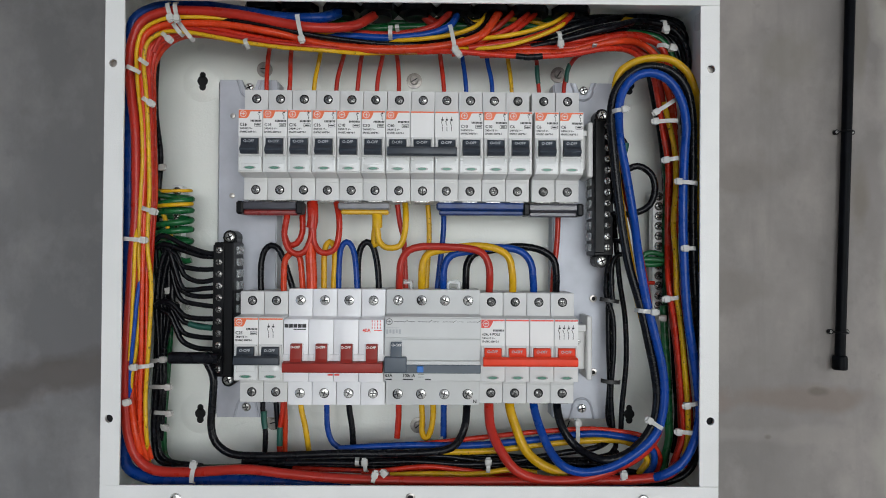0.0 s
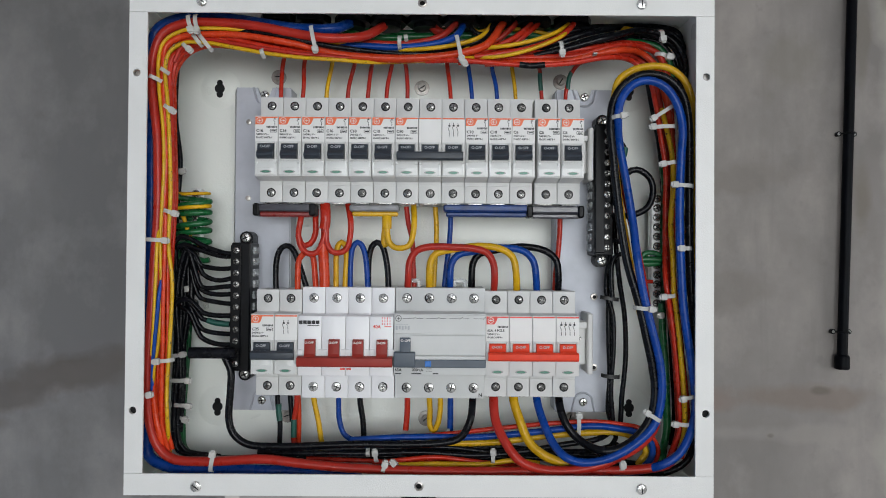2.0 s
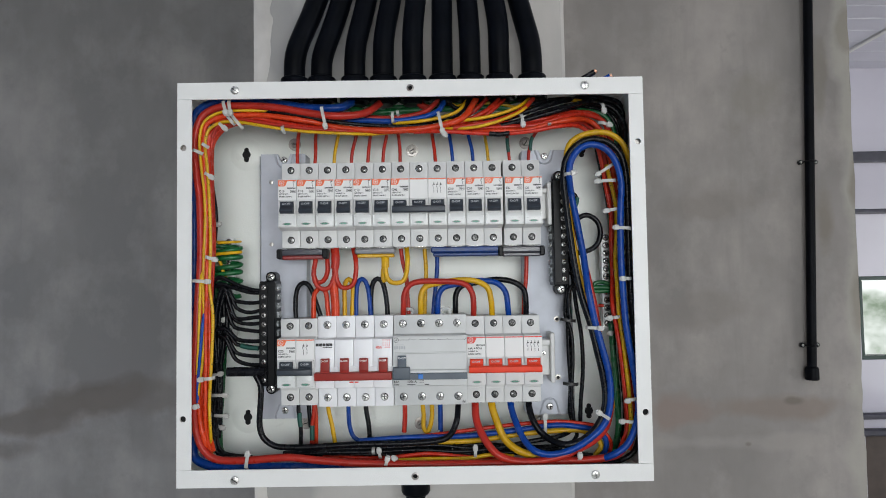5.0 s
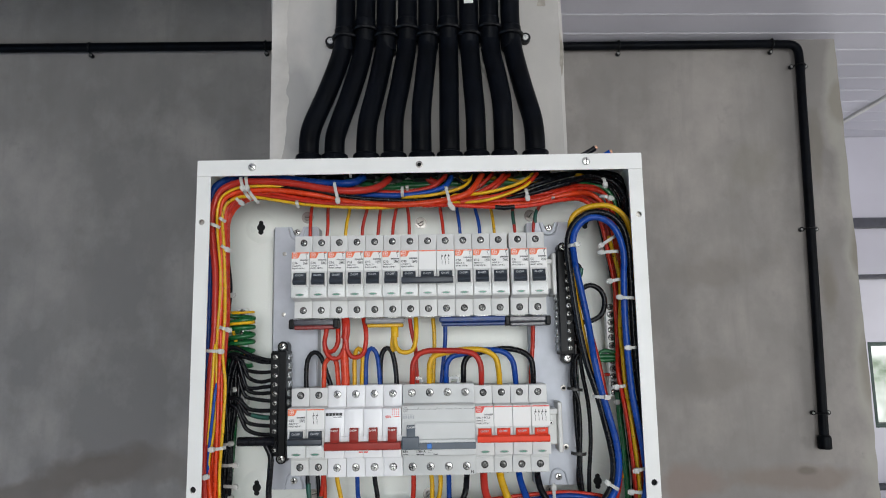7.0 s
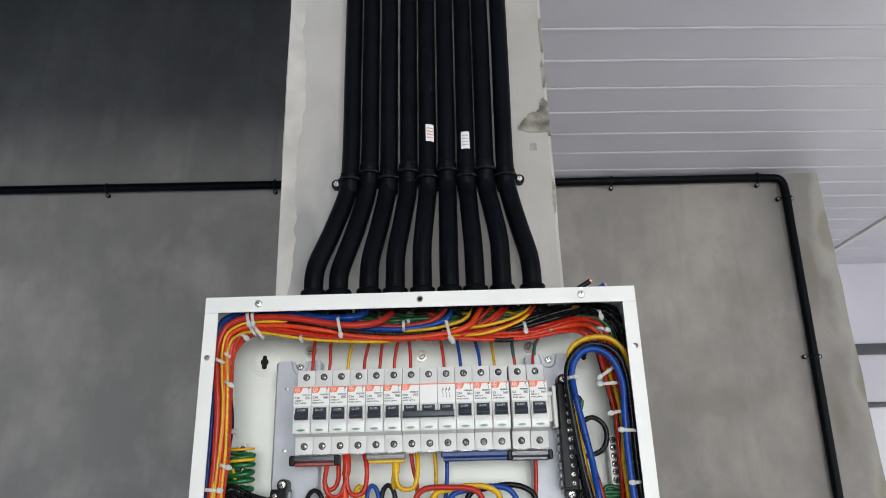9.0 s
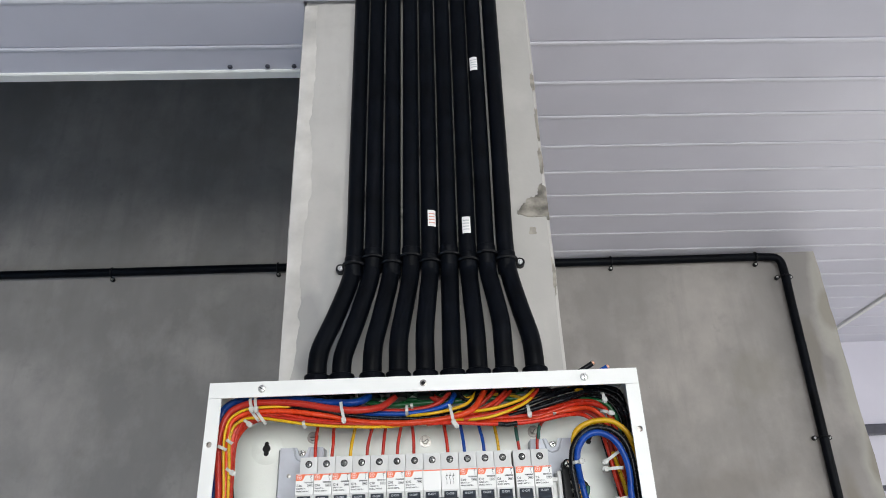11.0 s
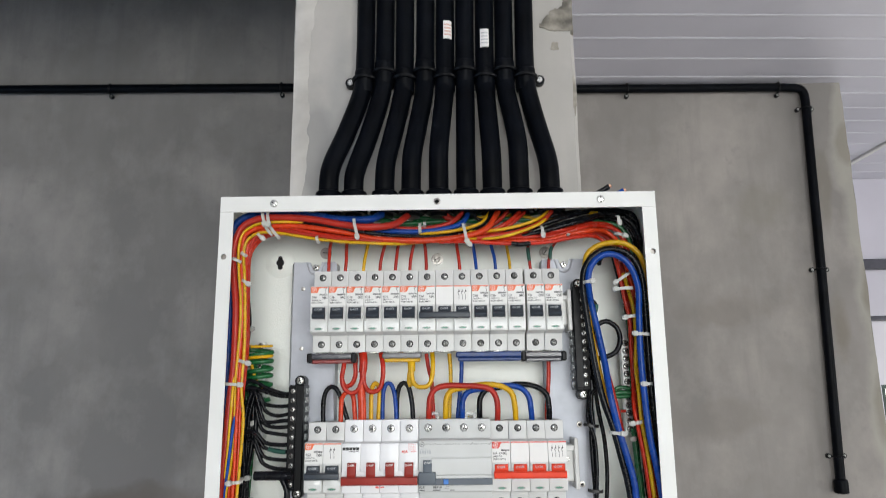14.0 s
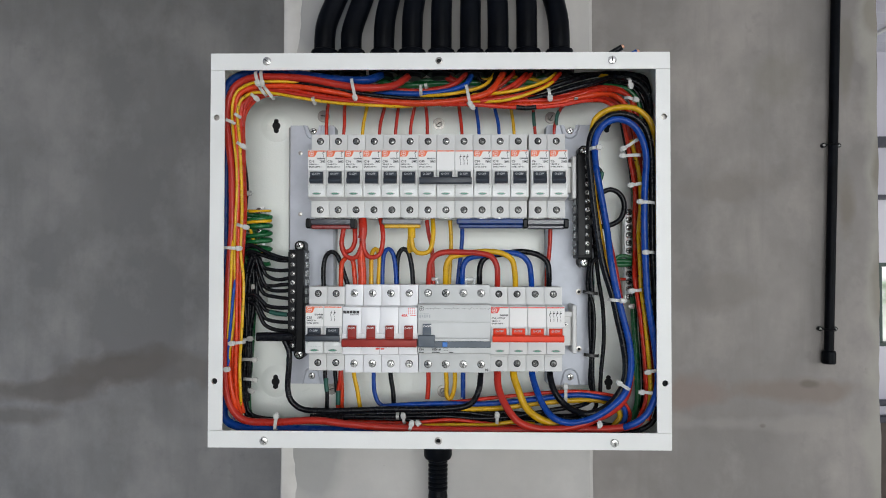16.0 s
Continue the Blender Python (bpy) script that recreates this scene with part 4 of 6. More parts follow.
def bars(parent, items, y, material, name="fine_print"):
    """Small flat bars of unreadable print: (x0, x1, z0, z1)."""
    bm = B()
    for x0, x1, z0, z1 in items:
        block(bm, x0, x1, y, y + 0.0001, z0, z1)
    return part(name, bm, material, parent, "", None)


def badge(parent, x, z, y, material):
    """Round outline badge with two short strokes."""
    bm = B()
    for k in range(20):
        a, b = 2 * math.pi * k / 20, 2 * math.pi * (k + 1) / 20
        bm.faces.new([bm.verts.new((x + r * math.cos(c), y, z + r * math.sin(c))) for r, c in ((0.0019, a), (0.0023, a), (0.0023, b), (0.0019, b))][::-1])
    block(bm, x - 0.0013, x + 0.0013, y, y + 0.00005, z - 0.0002, z + 0.0002)
    block(bm, x - 0.0002, x + 0.0002, y, y + 0.00005, z - 0.0012, z + 0.0012)
    return part("badge", bm, material, parent, "", None)


NT, NB = 0.0228, -0.0218    # nose top and bottom from the middle


def contact_symbol(parent, x, z, n, y, material, tall=0.010):
    it = []
    for k in range(n):
        u = x + (k - (n - 1) / 2) * 0.0032
        it += [(u - 0.0002, u + 0.0002, z + tall * 0.2, z + tall * 0.5), (u - 0.0002, u + 0.0002, z - tall * 0.5, z - tall * 0.2), (u - 0.0008, u + 0.0008, z + tall * 0.24, z + tall * 0.34)]
        for j in range(4):
            it.append((u - 0.0011 + j * 0.0003, u - 0.0007 + j * 0.0003, z + tall * (0.12 - 0.09 * j), z + tall * (0.21 - 0.09 * j)))
    return bars(parent, it, y, material, "contact_symbol")


def breaker(x, zc, poles, rating, label, symbol_pole=-1, tied=False, accent="orange", toggle="toggle", flag=True, group=""):
    """A modular breaker of so many poles; x is the middle of its first pole."""
    e = thing("circuit_breaker", x, 0, zc, label, "circuit breaker", group)
    for k in range(poles):
        px = k * PITCH
        c = shared("case", pole_case(PITCH, "c", NT, NB, YF, YN), M["case"], "pole_case", e)
        c.location.x = px
        for z, key in ((0.0335, "a"), (-0.0328, "a")):
            terminal(e, px + 0.0001, z, YF, key, random.uniform(0, 90))
        # label plate

        def plate():
            bm = B()
            block(bm, -PITCH / 2 + 0.0004, PITCH / 2 - 0.0004, YN - 0.00012, YN + 0.0003, NT - 0.0190, NT - 0.0007)
            return bm
        p = shared("plate", plate, M["label"], "label_plate", e)
        p.location.x = px

        def strip():
            bm = B()
            block(bm, -PITCH / 2 + 0.0005, PITCH / 2 - 0.0005, YN - 0.0003, YN, NT - 0.0018, NT - 0.0008)
            return bm
        p = shared("strip" + accent, strip, M[accent], "colour_strip", e)
        p.location.x = px
        # toggle window, toggle

        def frame_():
            bm = B()
            y0, y1 = YN - 0.0016, YN + 0.001
            w, a, b = PITCH / 2 - 0.0008, NT - 0.0195, NT - 0.0330
            block(bm, -w, -w + 0.0016, y0, y1, b, a, 0.0004)
            block(bm, w - 0.0016, w, y0, y1, b, a, 0.0004)
            block(bm, -w + 0.0016, w - 0.0016, y0 + 0.0004, y1, a - 0.0010, a)
            block(bm, -w + 0.0016, w - 0.0016, y0 + 0.0004, y1, b, b + 0.0008)
            return bm
        p = shared("frame", frame_, M["case"], "toggle_surround", e)
        p.location.x = px

        def lever():
            bm = B()
            a, b = NT - 0.0206, NT - 0.0322
            prof = [(YN - 0.0002, a), (YN - 0.0022, a - 0.0006), (YN - 0.0030, a - 0.0048), (YN - 0.0062, a - 0.0076), (YN - 0.0068, a - 0.0092), (YN - 0.0040, b + 0.0002), (YN - 0.0002, b)]
            return extrude_profile(bm, prof, -PITCH / 2 + 0.0027, PITCH / 2 - 0.0027, 0.0003)
        p = shared("lever" + toggle, lever, M[toggle], "toggle", e)
        p.location.x = px
        lettering("O-OFF", 0.0026, px - 0.0041, YN - 0.00275, NT - 0.0232, M["pale"] if toggle == "toggle" else M["label"], e)

        def cover():
            bm = B()
            w = PITCH / 2 - 0.0006
            block(bm, -w, w, YN - 0.0009, YN + 0.0002, NB + 0.0008, NB + 0.0110, 0.0004, 2)
            # hinge lugs, edge ribs and a pull lip of the hinged cover
            for u in (-w + 0.0011, w - 0.0011):
                block(bm, u - 0.0010, u + 0.0010, YN - 0.0017, YN - 0.0008, NB + 0.0088, NB + 0.0106, 0.0003)
                block(bm, u - 0.0004, u + 0.0004, YN - 0.0013, YN - 0.0008, NB + 0.0012, NB + 0.0088)
            block(bm, -w + 0.0015, w - 0.0015, YN - 0.0014, YN - 0.0008, NB + 0.0058, NB + 0.0065)
            return bm
        if flag:
            p = shared("cover", cover, M["cover"], "clear_cover", e, "glossy clear plastic cover")
            p.location.x = px

        def flag_():
            bm = B()
            bmesh.ops.create_cone(bm, cap_ends=True, segments=20, radius1=0.0037, radius2=0.0037, depth=0.0002, matrix=Matrix.Translation((0, YN - 0.00102, NB + 0.0030)) @ Matrix.Rotation(math.pi / 2, 4, "X") @ Matrix.Diagonal((1, 0.27, 1, 1)))
            return bm
        p = shared("flag", flag_, M["greenwin"], "indicator_flag", e)
        p.location.x = px

        def flag_rim():
            bm = B()
            for k in range(20):
                bm.faces.new([bm.verts.new((q * 0.0037 * math.cos(c), YN - 0.00135, NB + 0.0030 + q * 0.0010 * math.sin(c))) for q, c in ((0.86, 2 * math.pi * k / 20), (1.18, 2 * math.pi * k / 20), (1.18, 2 * math.pi * (k + 1) / 20), (0.86, 2 * math.pi * (k + 1) / 20))])
            return bm
        p = shared("flag_rim", flag_rim, M["slotgrey"], "flag_rim", e)
        p.location.x = px
        bars_key = "ribs"

        def ribs():
            bm = B()
            block(bm, -PITCH / 2 + 0.0005, PITCH / 2 - 0.0005, YF - 0.0010, YF, NB - 0.0052, NB - 0.0044)
            return bm
        p = shared(bars_key, ribs, M["case"], "moulded_ledge", e)
        p.location.x = px

        def lip():
            bm = B()
            block(bm, -0.0052, 0.0052, YF + 0.002, YF + 0.010, ZBOT - 0.0006, ZBOT)
            return bm
        p = shared("lip", lip, M["termscrew"], "terminal_plate", e)
        p.location.x = px
        if k != 0 and k != symbol_pole:
            continue
        if k == 0:
            bm = B()
            extrude = [(-PITCH / 2 + 0.0005, NT - 0.0008), (-PITCH / 2 + 0.0005, NT - 0.0066), (-PITCH / 2 + 0.0062, NT - 0.0066), (-PITCH / 2 + 0.0072, NT - 0.0056), (-PITCH / 2 + 0.0088, NT - 0.0018), (-PITCH / 2 + 0.0088, NT - 0.0008)]
            bm.faces.new([bm.verts.new((u, YN - 0.00035, w)) for u, w in extrude])
            part("colour_corner", bm, M[accent], e, "", None)
            badge(e, -PITCH / 2 + 0.0037, NT - 0.0036, YN - 0.0005, M["label"])
            lettering(rating, 0.0029 if len(rating) < 5 else 0.0024, -PITCH / 2 + 0.0012, YN - 0.0003, NT - 0.0112, M["ink"], e)
            lettering("240/415 V~", 0.0019, -PITCH / 2 + 0.0012, YN - 0.0003, NT - 0.0139, M["ink"], e)
            lettering("EN/IEC 60898-1", 0.0018, -PITCH / 2 + 0.0012, YN - 0.0003, NT - 0.0163, M["ink"], e)
            bars(e, [(0.0001 + 0.00098 * j, 0.0008 + 0.00098 * j, NT - 0.0091, NT - 0.0077) for j in range(8)] if len(rating) > 4 else [(0.0001 + 0.00098 * j, 0.0008 + 0.00098 * j, NT - 0.0091, NT - 0.0077) for j in range(8)] + [(0.0028, 0.0076, NT - 0.0125, NT - 0.0122), (0.0028, 0.0076, NT - 0.0104, NT - 0.0101), (0.0028, 0.0031, NT - 0.0125, NT - 0.0101), (0.0073, 0.0076, NT - 0.0125, NT - 0.0101), (0.0036, 0.0068, NT - 0.0117, NT - 0.0109)], YN - 0.0003, M["ink"])
            if poles == 1:
                contact_symbol(e, 0.0062, NT - 0.0042, 1, YN - 0.0003, M["ink"], 0.0058)
        else:
            contact_symbol(e, px, NT - 0.0095, poles, YN - 0.0003, M["ink"])
    if tied:
        bm = B()
        prof = [(YN - 0.0058, NT - 0.0266), (YN - 0.0078, NT - 0.0278), (YN - 0.0078, NT - 0.0318), (YN - 0.0060, NT - 0.0330), (YN - 0.0036, NT - 0.0330), (YN - 0.0036, NT - 0.0266)]
        extrude_profile(bm, prof, -PITCH / 2 + 0.0016, (poles - 1) * PITCH + PITCH / 2 - 0.0016, 0.0004)
        part("toggle_bar", bm, M[toggle], e, "bar tying the toggles together")
    return e


TZ = ZB + 0.0716
xs = [-0.1153 + PITCH * i for i in range(12)] + [-0.1153 + PITCH * 12 + 0.0016, -0.1153 + PITCH * 13 + 0.0018]
for i, r in ((0, "C16"), (1, "C16"), (2, "C16"), (3, "C16"), (4, "C10"), (5, "C10"), (9, "C10"), (10, "C10"), (11, "C6"), (12, "C6"), (13, "C6")):
    breaker(xs[i], TZ, 1, r, "grey single-pole circuit breaker with dark toggle, rated " + r, group="breakers in the upper row")
breaker(xs[6], TZ, 3, "C40", "grey three-pole circuit breaker with tied dark toggles", 2, True, group="breakers in the upper row")
LZ = ZB - 0.0754
breaker(-0.1168, LZ, 2, "C25", "grey two-pole circuit breaker with tied dark toggles", 1, True, group="breakers in the lower row")

# four-pole isolator with a red tied toggle
iso = breaker(0.0570, LZ, 4, "63A, 4 POLE", "grey four-pole isolator with a bright red tied toggle", 3, True, "redprint", "toggleorange", False, "breakers in the lower row")

# white four-pole isolator with brick red toggles
e = thing("isolator_switch", -0.0553, 0, LZ, "white four-pole isolator switch with brick red tied toggle", "isolator switch", "breakers in the lower row")
PW = 0.01765


def white_case():
    bm = B()
    p = case_profile(0.0215, -0.0225, YF, YN, 0.0422, -0.0422)
    p[0], p[-1] = (0.062, -0.0422), (0.062, 0.0422)
    return extrude_profile(bm, p, -PW / 2 + 0.0001, PW / 2 - 0.0001, 0.0006)


for k in range(4):
    px = (k - 1.5) * PW
    c = shared("wcase", white_case, M["casewhite"], "pole_case", e)
    c.location.x = px
    terminal(e, px, 0.0340, YF, "w", random.uniform(0, 90), 0.0036, True)
    terminal(e, px, -0.0335, YF, "w", random.uniform(0, 90), 0.0036, True)

    def wlever():
        bm = B()
        extrude_profile(bm, [(YN, 0.0046), (YN - 0.0028, 0.0036), (YN - 0.0038, -0.0060), (YN - 0.006, -0.009), (YN, -0.009)], -0.0040, 0.0040, 0.0003)
        return bm
    p = shared("wlever", wlever, M["togglered"], "toggle", e)
    p.location.x = px + 0.0006
    lettering("O-OFF", 0.0023, px - 0.0032, YN - 0.0035, 0.0022, M["label"], e)

    def wguard():
        bm = B()
        for s in (-1, 1):
            block(bm, s * 0.0046 - 0.0004, s * 0.0046 + 0.0004, YN - 0.0022, YN + 0.001, -0.0075, 0.0042, 0.0002)
            block(bm, s * 0.0072 - 0.0022, s * 0.0072 + 0.0018, YN - 0.0012, YN + 0.001, -0.0076, -0.0030, 0.0002)
        return bm
    p = shared("wguard", wguard, M["casewhite"], "toggle_guard", e)
    p.location.x = px + 0.0006
bm = B()
extrude_profile(bm, [(YN - 0.0045, -0.0078), (YN - 0.0072, -0.0086), (YN - 0.0072, -0.0142), (YN - 0.0058, -0.0152), (YN + 0.0004, -0.0152), (YN + 0.0004, -0.0078)], -PW * 2 + 0.0004, PW * 2 - 0.0004, 0.0004)
part("toggle_bar", bm, M["togglered"], e, "brick red bar tying the toggles")
lettering("40A", 0.0034, PW * 1.5 - 0.0062, YN - 0.0003, 0.0138, M["redprint"], e)
bars(e, [(-0.0345 + 0.0031 * k, -0.0345 + 0.0031 * k + 0.0027, 0.0156, 0.0182) for k in range(5)] + [(-0.0282, -0.0195, 0.0141, 0.0147)], YN - 0.0003, M["ink"], "brand_mark")
bars(e, [(0.0286, 0.0338, 0.0137, 0.0143)] + [(0.0268 + 0.0019 * k, 0.0273 + 0.0019 * k, 0.0152 + 0.0022 * j, 0.0167 + 0.0022 * j) for k in range(4) for j in range(3)], YN - 0.0003, M["redprint"])
bars(e, [(-0.0040, -0.0002, -0.0180, -0.0168), (0.0008, 0.0042, -0.0180, -0.0168)], YN - 0.0003, M["redprint"])

# residual current device
e = thing("residual_current_device", 0.0145, 0, LZ, "grey four-pole residual current device with a slate toggle band", "residual current device", "breakers in the lower row")
W2 = 0.0341
bm = B()
p = case_profile(0.0238, -0.0215, YF, YN, 0.0422, -0.0418)
p[0], p[-1] = (0.062, -0.0418), (0.062, 0.0422)
extrude_profile(bm, p, -W2, W2, 0.0006)
part("case", bm, M["caserccb"], e)
bm = B()
block(bm, -W2 + 0.0004, W2 - 0.0004, YN - 0.0008, YN + 0.0004, 0.0088, 0.0230, 0.0004)
block(bm, -W2 + 0.0118, W2 - 0.0004, YN - 0.0014, YN + 0.0004, -0.0070, 0.0080, 0.0005)
block(bm, -W2 + 0.0118, W2 - 0.0004, YN - 0.0026, YN + 0.0004, -0.0098, -0.0070, 0.0005)
part("front_panel", bm, M["caserccb"], e)
bm = B()
block(bm, -W2 + 0.0002, W2 - 0.0002, YN - 0.0024, YN + 0.0004, -0.0158, -0.0098, 0.0004)
part("band", bm, M["slate"], e, "slate grey band")
bm = B()
block(bm, -W2 + 0.0002, -W2 + 0.0160, YN - 0.0062, YN, -0.0150, -0.0040, 0.0006)
extrude_profile(bm, [(YN, 0.0062), (YN - 0.0022, 0.0058), (YN - 0.0050, -0.0045), (YN, -0.0045)], -W2 + 0.0046, -W2 + 0.0125, 0.0003)
part("toggle", bm, M["slate"], e, "slate grey toggle")
lettering("O-OFF", 0.0025, -W2 + 0.0052, YN - 0.0029, 0.0040, M["label"], e)
bm = B()
block(bm, -0.0110, -0.0064, YN - 0.0034, YN - 0.0014, -0.0150, -0.0106, 0.0005)
part("test_button", bm, M["bluebtn"], e, "small blue test button")
lettering("63A", 0.0030, -W2 + 0.0008, YN - 0.0003, -0.0178, M["ink"], e)
lettering("100mA", 0.0030, -W2 + 0.0130, YN - 0.0003, -0.0178, M["ink"], e)
bars(e, [(-W2 + 0.0010, -W2 + 0.0056, -0.0208, -0.0200), (-W2 + 0.0132, -W2 + 0.0205, -0.0208, -0.0200), (-W2 + 0.0290, -W2 + 0.0330, -0.0208, -0.0200), (-W2 + 0.0240, -W2 + 0.0282, -0.0170, -0.0168), (-W2 + 0.0240, -W2 + 0.0282, -0.0188, -0.0186)], YN - 0.0003, M["ink"])
it = []
for k in range(4):
    u = -W2 + 0.0066 + k * 0.0172
    it += [(u, u + 0.0072, 0.0202, 0.0205), (u + 0.0100, u + 0.0150 if k < 3 else u + 0.0118, 0.0202, 0.0205)] + [(u + 0.0074 + j * 0.0006, u + 0.0079 + j * 0.0006, 0.0198 + j * 0.0004, 0.0203 + j * 0.0004) for j in range(4)]
bars(e, it, YN - 0.0011, M["ink"], "contact_line")
badge(e, -W2 + 0.0034, 0.0203, YN - 0.0012, M["ink"])
bars(e, [(-W2 + 0.0014 + 0.0022 * k, -W2 + 0.0028 + 0.0022 * k, 0.0118 + 0.0004 * (k % 2), 0.0148) for k in range(5)] + [(-W2 + 0.0014, -W2 + 0.0106, 0.0158, 0.0161)], YN - 0.0011, M["pale"])
for k in range(4):
    px = -0.0253 + k * 0.0170
    terminal(e, px, 0.0343, YF, "r", random.uniform(0, 90), 0.0037, True)
    terminal(e, px, -0.0338, YF, "r", random.uniform(0, 90), 0.0034, True)
lettering("N", 0.0036, W2 - 0.0046, YF - 0.0003, -0.0392, M["ink"], e)
for px in (-0.0208, 0.0152):
    bm = B()
    for u in (-0.0042, 0.0042):
        block(bm, px + u - 0.0016, px + u + 0.0016, YF + 0.012, YF + 0.0145, 0.0402, 0.0480, 0.0008)
    block(bm, px - 0.0042, px + 0.0042, YF + 0.012, YF + 0.0145, 0.0455, 0.0490, 0.0008)
    part("clip_ear", bm, M["clear"], e, "clear plastic clip ear")


# ---- neutral and earth bars ----
def neutral_bar(x, z0, z1, side, n, label):
    e = thing("neutral_bar", x, 0.0575, ZB + (z0 + z1) / 2, label, "terminal bar", "neutral bars")
    h = (z1 - z0) / 2
    bm = B()
    block(bm, -0.0072, 0.0072, -0.026, 0.0, -h, h, 0.0008)
    block(bm, -0.0072, 0.0005, -0.0285, -0.026, -h + 0.002, h - 0.002, 0.0006)
    part("housing", bm, M["blk"], e)
    for s in (-1, 1):
        bm = B()
        rod(bm, (0.001, 0, s * (h + 0.004)), (0.001, -0.015, s * (h + 0.004)), 0.0052, 18)
        block(bm, -0.004, 0.006, -0.014, 0, s * h - 0.002, s * (h + 0.003) + 0.002)
        part("foot", bm, M["blk"], e)
        bm = B()
        cross_screw(bm, 0.001, -0.016, s * (h + 0.004), 0.0036, 0.4)
        part("foot_screw", bm, [M["steel"], M["hole"]], e)
    for k in range(n):
        z = -h + 0.006 + (2 * h - 0.012) * k / (n - 1)
        bm = B()
        cross_screw(bm, -0.0028 if side < 0 else 0.002, -0.0288, z, 0.0024, k * 0.7)
        part("terminal_screw", bm, [M["termscrew"], M["hole"]], e)
        bm = B()
        block(bm, 0.0073 if side < 0 else -0.0094, 0.0094 if side < 0 else -0.0073, -0.020, -0.006, z - 0.0030, z + 0.0030, 0.0005)
        part("cover_tooth", bm, M["clear"], e, "clear plastic cover tooth")
    return e


neutral_bar(-0.1395, -0.0985, 0.0005, -1, 11, "black neutral terminal bar with a column of screws")
neutral_bar(0.1405, -0.0075, 0.0945, 1, 12, "black neutral terminal bar with a column of screws")


def earth_bar(x, z0, z1, n, y=0.060):
    e = thing("earth_bar", x, y, ZB + (z0 + z1) / 2, "silver earth terminal bar with a column of screws", "terminal bar", "earth bars")
    h = (z1 - z0) / 2
    bm = B()
    block(bm, -0.0042, 0.0042, -0.009, 0.0, -h, h, 0.0005)
    part("bar", bm, M["tinned"], e)
    for k in range(n):
        z = -h + 0.0045 + (2 * h - 0.009) * k / (n - 1)
        bm = B()
        cross_screw(bm, 0.0004, -0.0098, z, 0.0033, k * 1.3)
        part("terminal_screw", bm, [M["termscrew"], M["hole"]], e)
    bm = B()
    block(bm, -0.003, 0.003, 0.0, 0.0165, -h + 0.008, -h + 0.014)
    part("spacer", bm, M["steel"], e)
    bm = B()
    block(bm, -0.003, 0.003, 0.0, 0.0165, h - 0.014, h - 0.008)
    part("spacer", bm, M["steel"], e)
    return e


earth_bar(0.1872, -0.050, 0.043, 12)
earth_bar(-0.182, -0.062, 0.044, 11)


# ---- busbar sleeves below the upper row ----
def busbar(x0, x1, z0, z1, top, body, ends, label):
    e = thing("busbar_sleeve", (x0 + x1) / 2, 0.035, ZB + (z0 + z1) / 2, label, "busbar", "busbar sleeves")
    w, h = (x1 - x0) / 2, (z1 - z0) / 2
    bm = B()
    block(bm, -w, w, -0.010, 0.003, -h * 0.2, h, 0.0012)
    part("cover", bm, M[top], e)
    bm = B()
    block(bm, -w + 0.002, w - 0.001, -0.008, 0.002, -h, -h * 0.2, 0.0010)
    part("bar", bm, M[body], e)
    for s in ends:
        bm = B()
        block(bm, s * w - 0.0025, s * w + 0.0025, -0.0112, 0.004, -h * 0.9, h * 1.08, 0.0012)
        part("end_cap", bm, M["blk"], e)
    return e


busbar(-0.1265, -0.0835, 0.0205, 0.0302, "smoke", "redsmoke", (-1, 1), "smoky busbar sleeve over a red bar with black end caps")
busbar(-0.0555, -0.0175, 0.0215, 0.0300, "greysl", "yellow", (), "grey busbar sleeve over a yellow bar")
busbar(0.0165, 0.0815, 0.0215, 0.0305, "bluesl", "bluesl", (), "blue insulated busbar sleeve under the breakers")
busbar(0.0825, 0.1215, 0.0205, 0.0300, "smoke", "smoke", (-1, 1), "smoky grey busbar sleeve with black end caps")


# loose cut cable ends on top of the box, blue tape between the collars
for pts, m, lab in (([(146, 44, 186.5), (158, 42, 189), (168, 40, 194), (178, 38, 199.5)], "black", "black cut cable end lying on the box"), ([(164, 46, 186.5), (176, 45, 188), (186, 44, 192), (194, 42, 196)], "blue", "blue cut cable end lying on the box")):
    p_ = [Vector((x / 1000, y / 1000, ZB + z / 1000)) for x, y, z in pts]
    e = thing("cable_end", *p_[0], lab, "cable")
    bm = B()
    sweep(bm, [q - p_[0] for q in spline(p_, 0.003)], 0.0028, 12)
    part("insulation", bm, M[m], e)
    d = (p_[-1] - p_[-2]).normalized()
    bm = B()
    rod(bm, p_[-1] - p_[0] - d * 0.001, p_[-1] - p_[0] + d * 0.0022, 0.0020, 12)
    part("copper_core", bm, M["copper"], e, "bare copper core")
for x in (-0.0715, -0.0425):
    bm = B()
    block(bm, x - 0.006, x + 0.006, 0.052, 0.054, ZB + 0.1832, ZB + 0.1975, 0.0005)
    tagged(link("tape_strip", bm, M["blue"], None, "", 35), "blue tape strip behind the conduit collars", "tape")
for x, y in ((-0.313, 0.205), (-0.252, 0.207), (-0.209, 0.209)):
    e = thing("ceiling_screw", x, y, CEIL - 0.002, "dark screw head in the ceiling edge panel", "screw")
    bm = B()
    sweep(bm, [Vector((0, 0, z)) for z in (0.002, 0.0, -0.0015, -0.002)], 0.004, 12, radii=[0.0035, 0.0042, 0.0034, 0.001])
    part("head", bm, M["darkbar"], e)


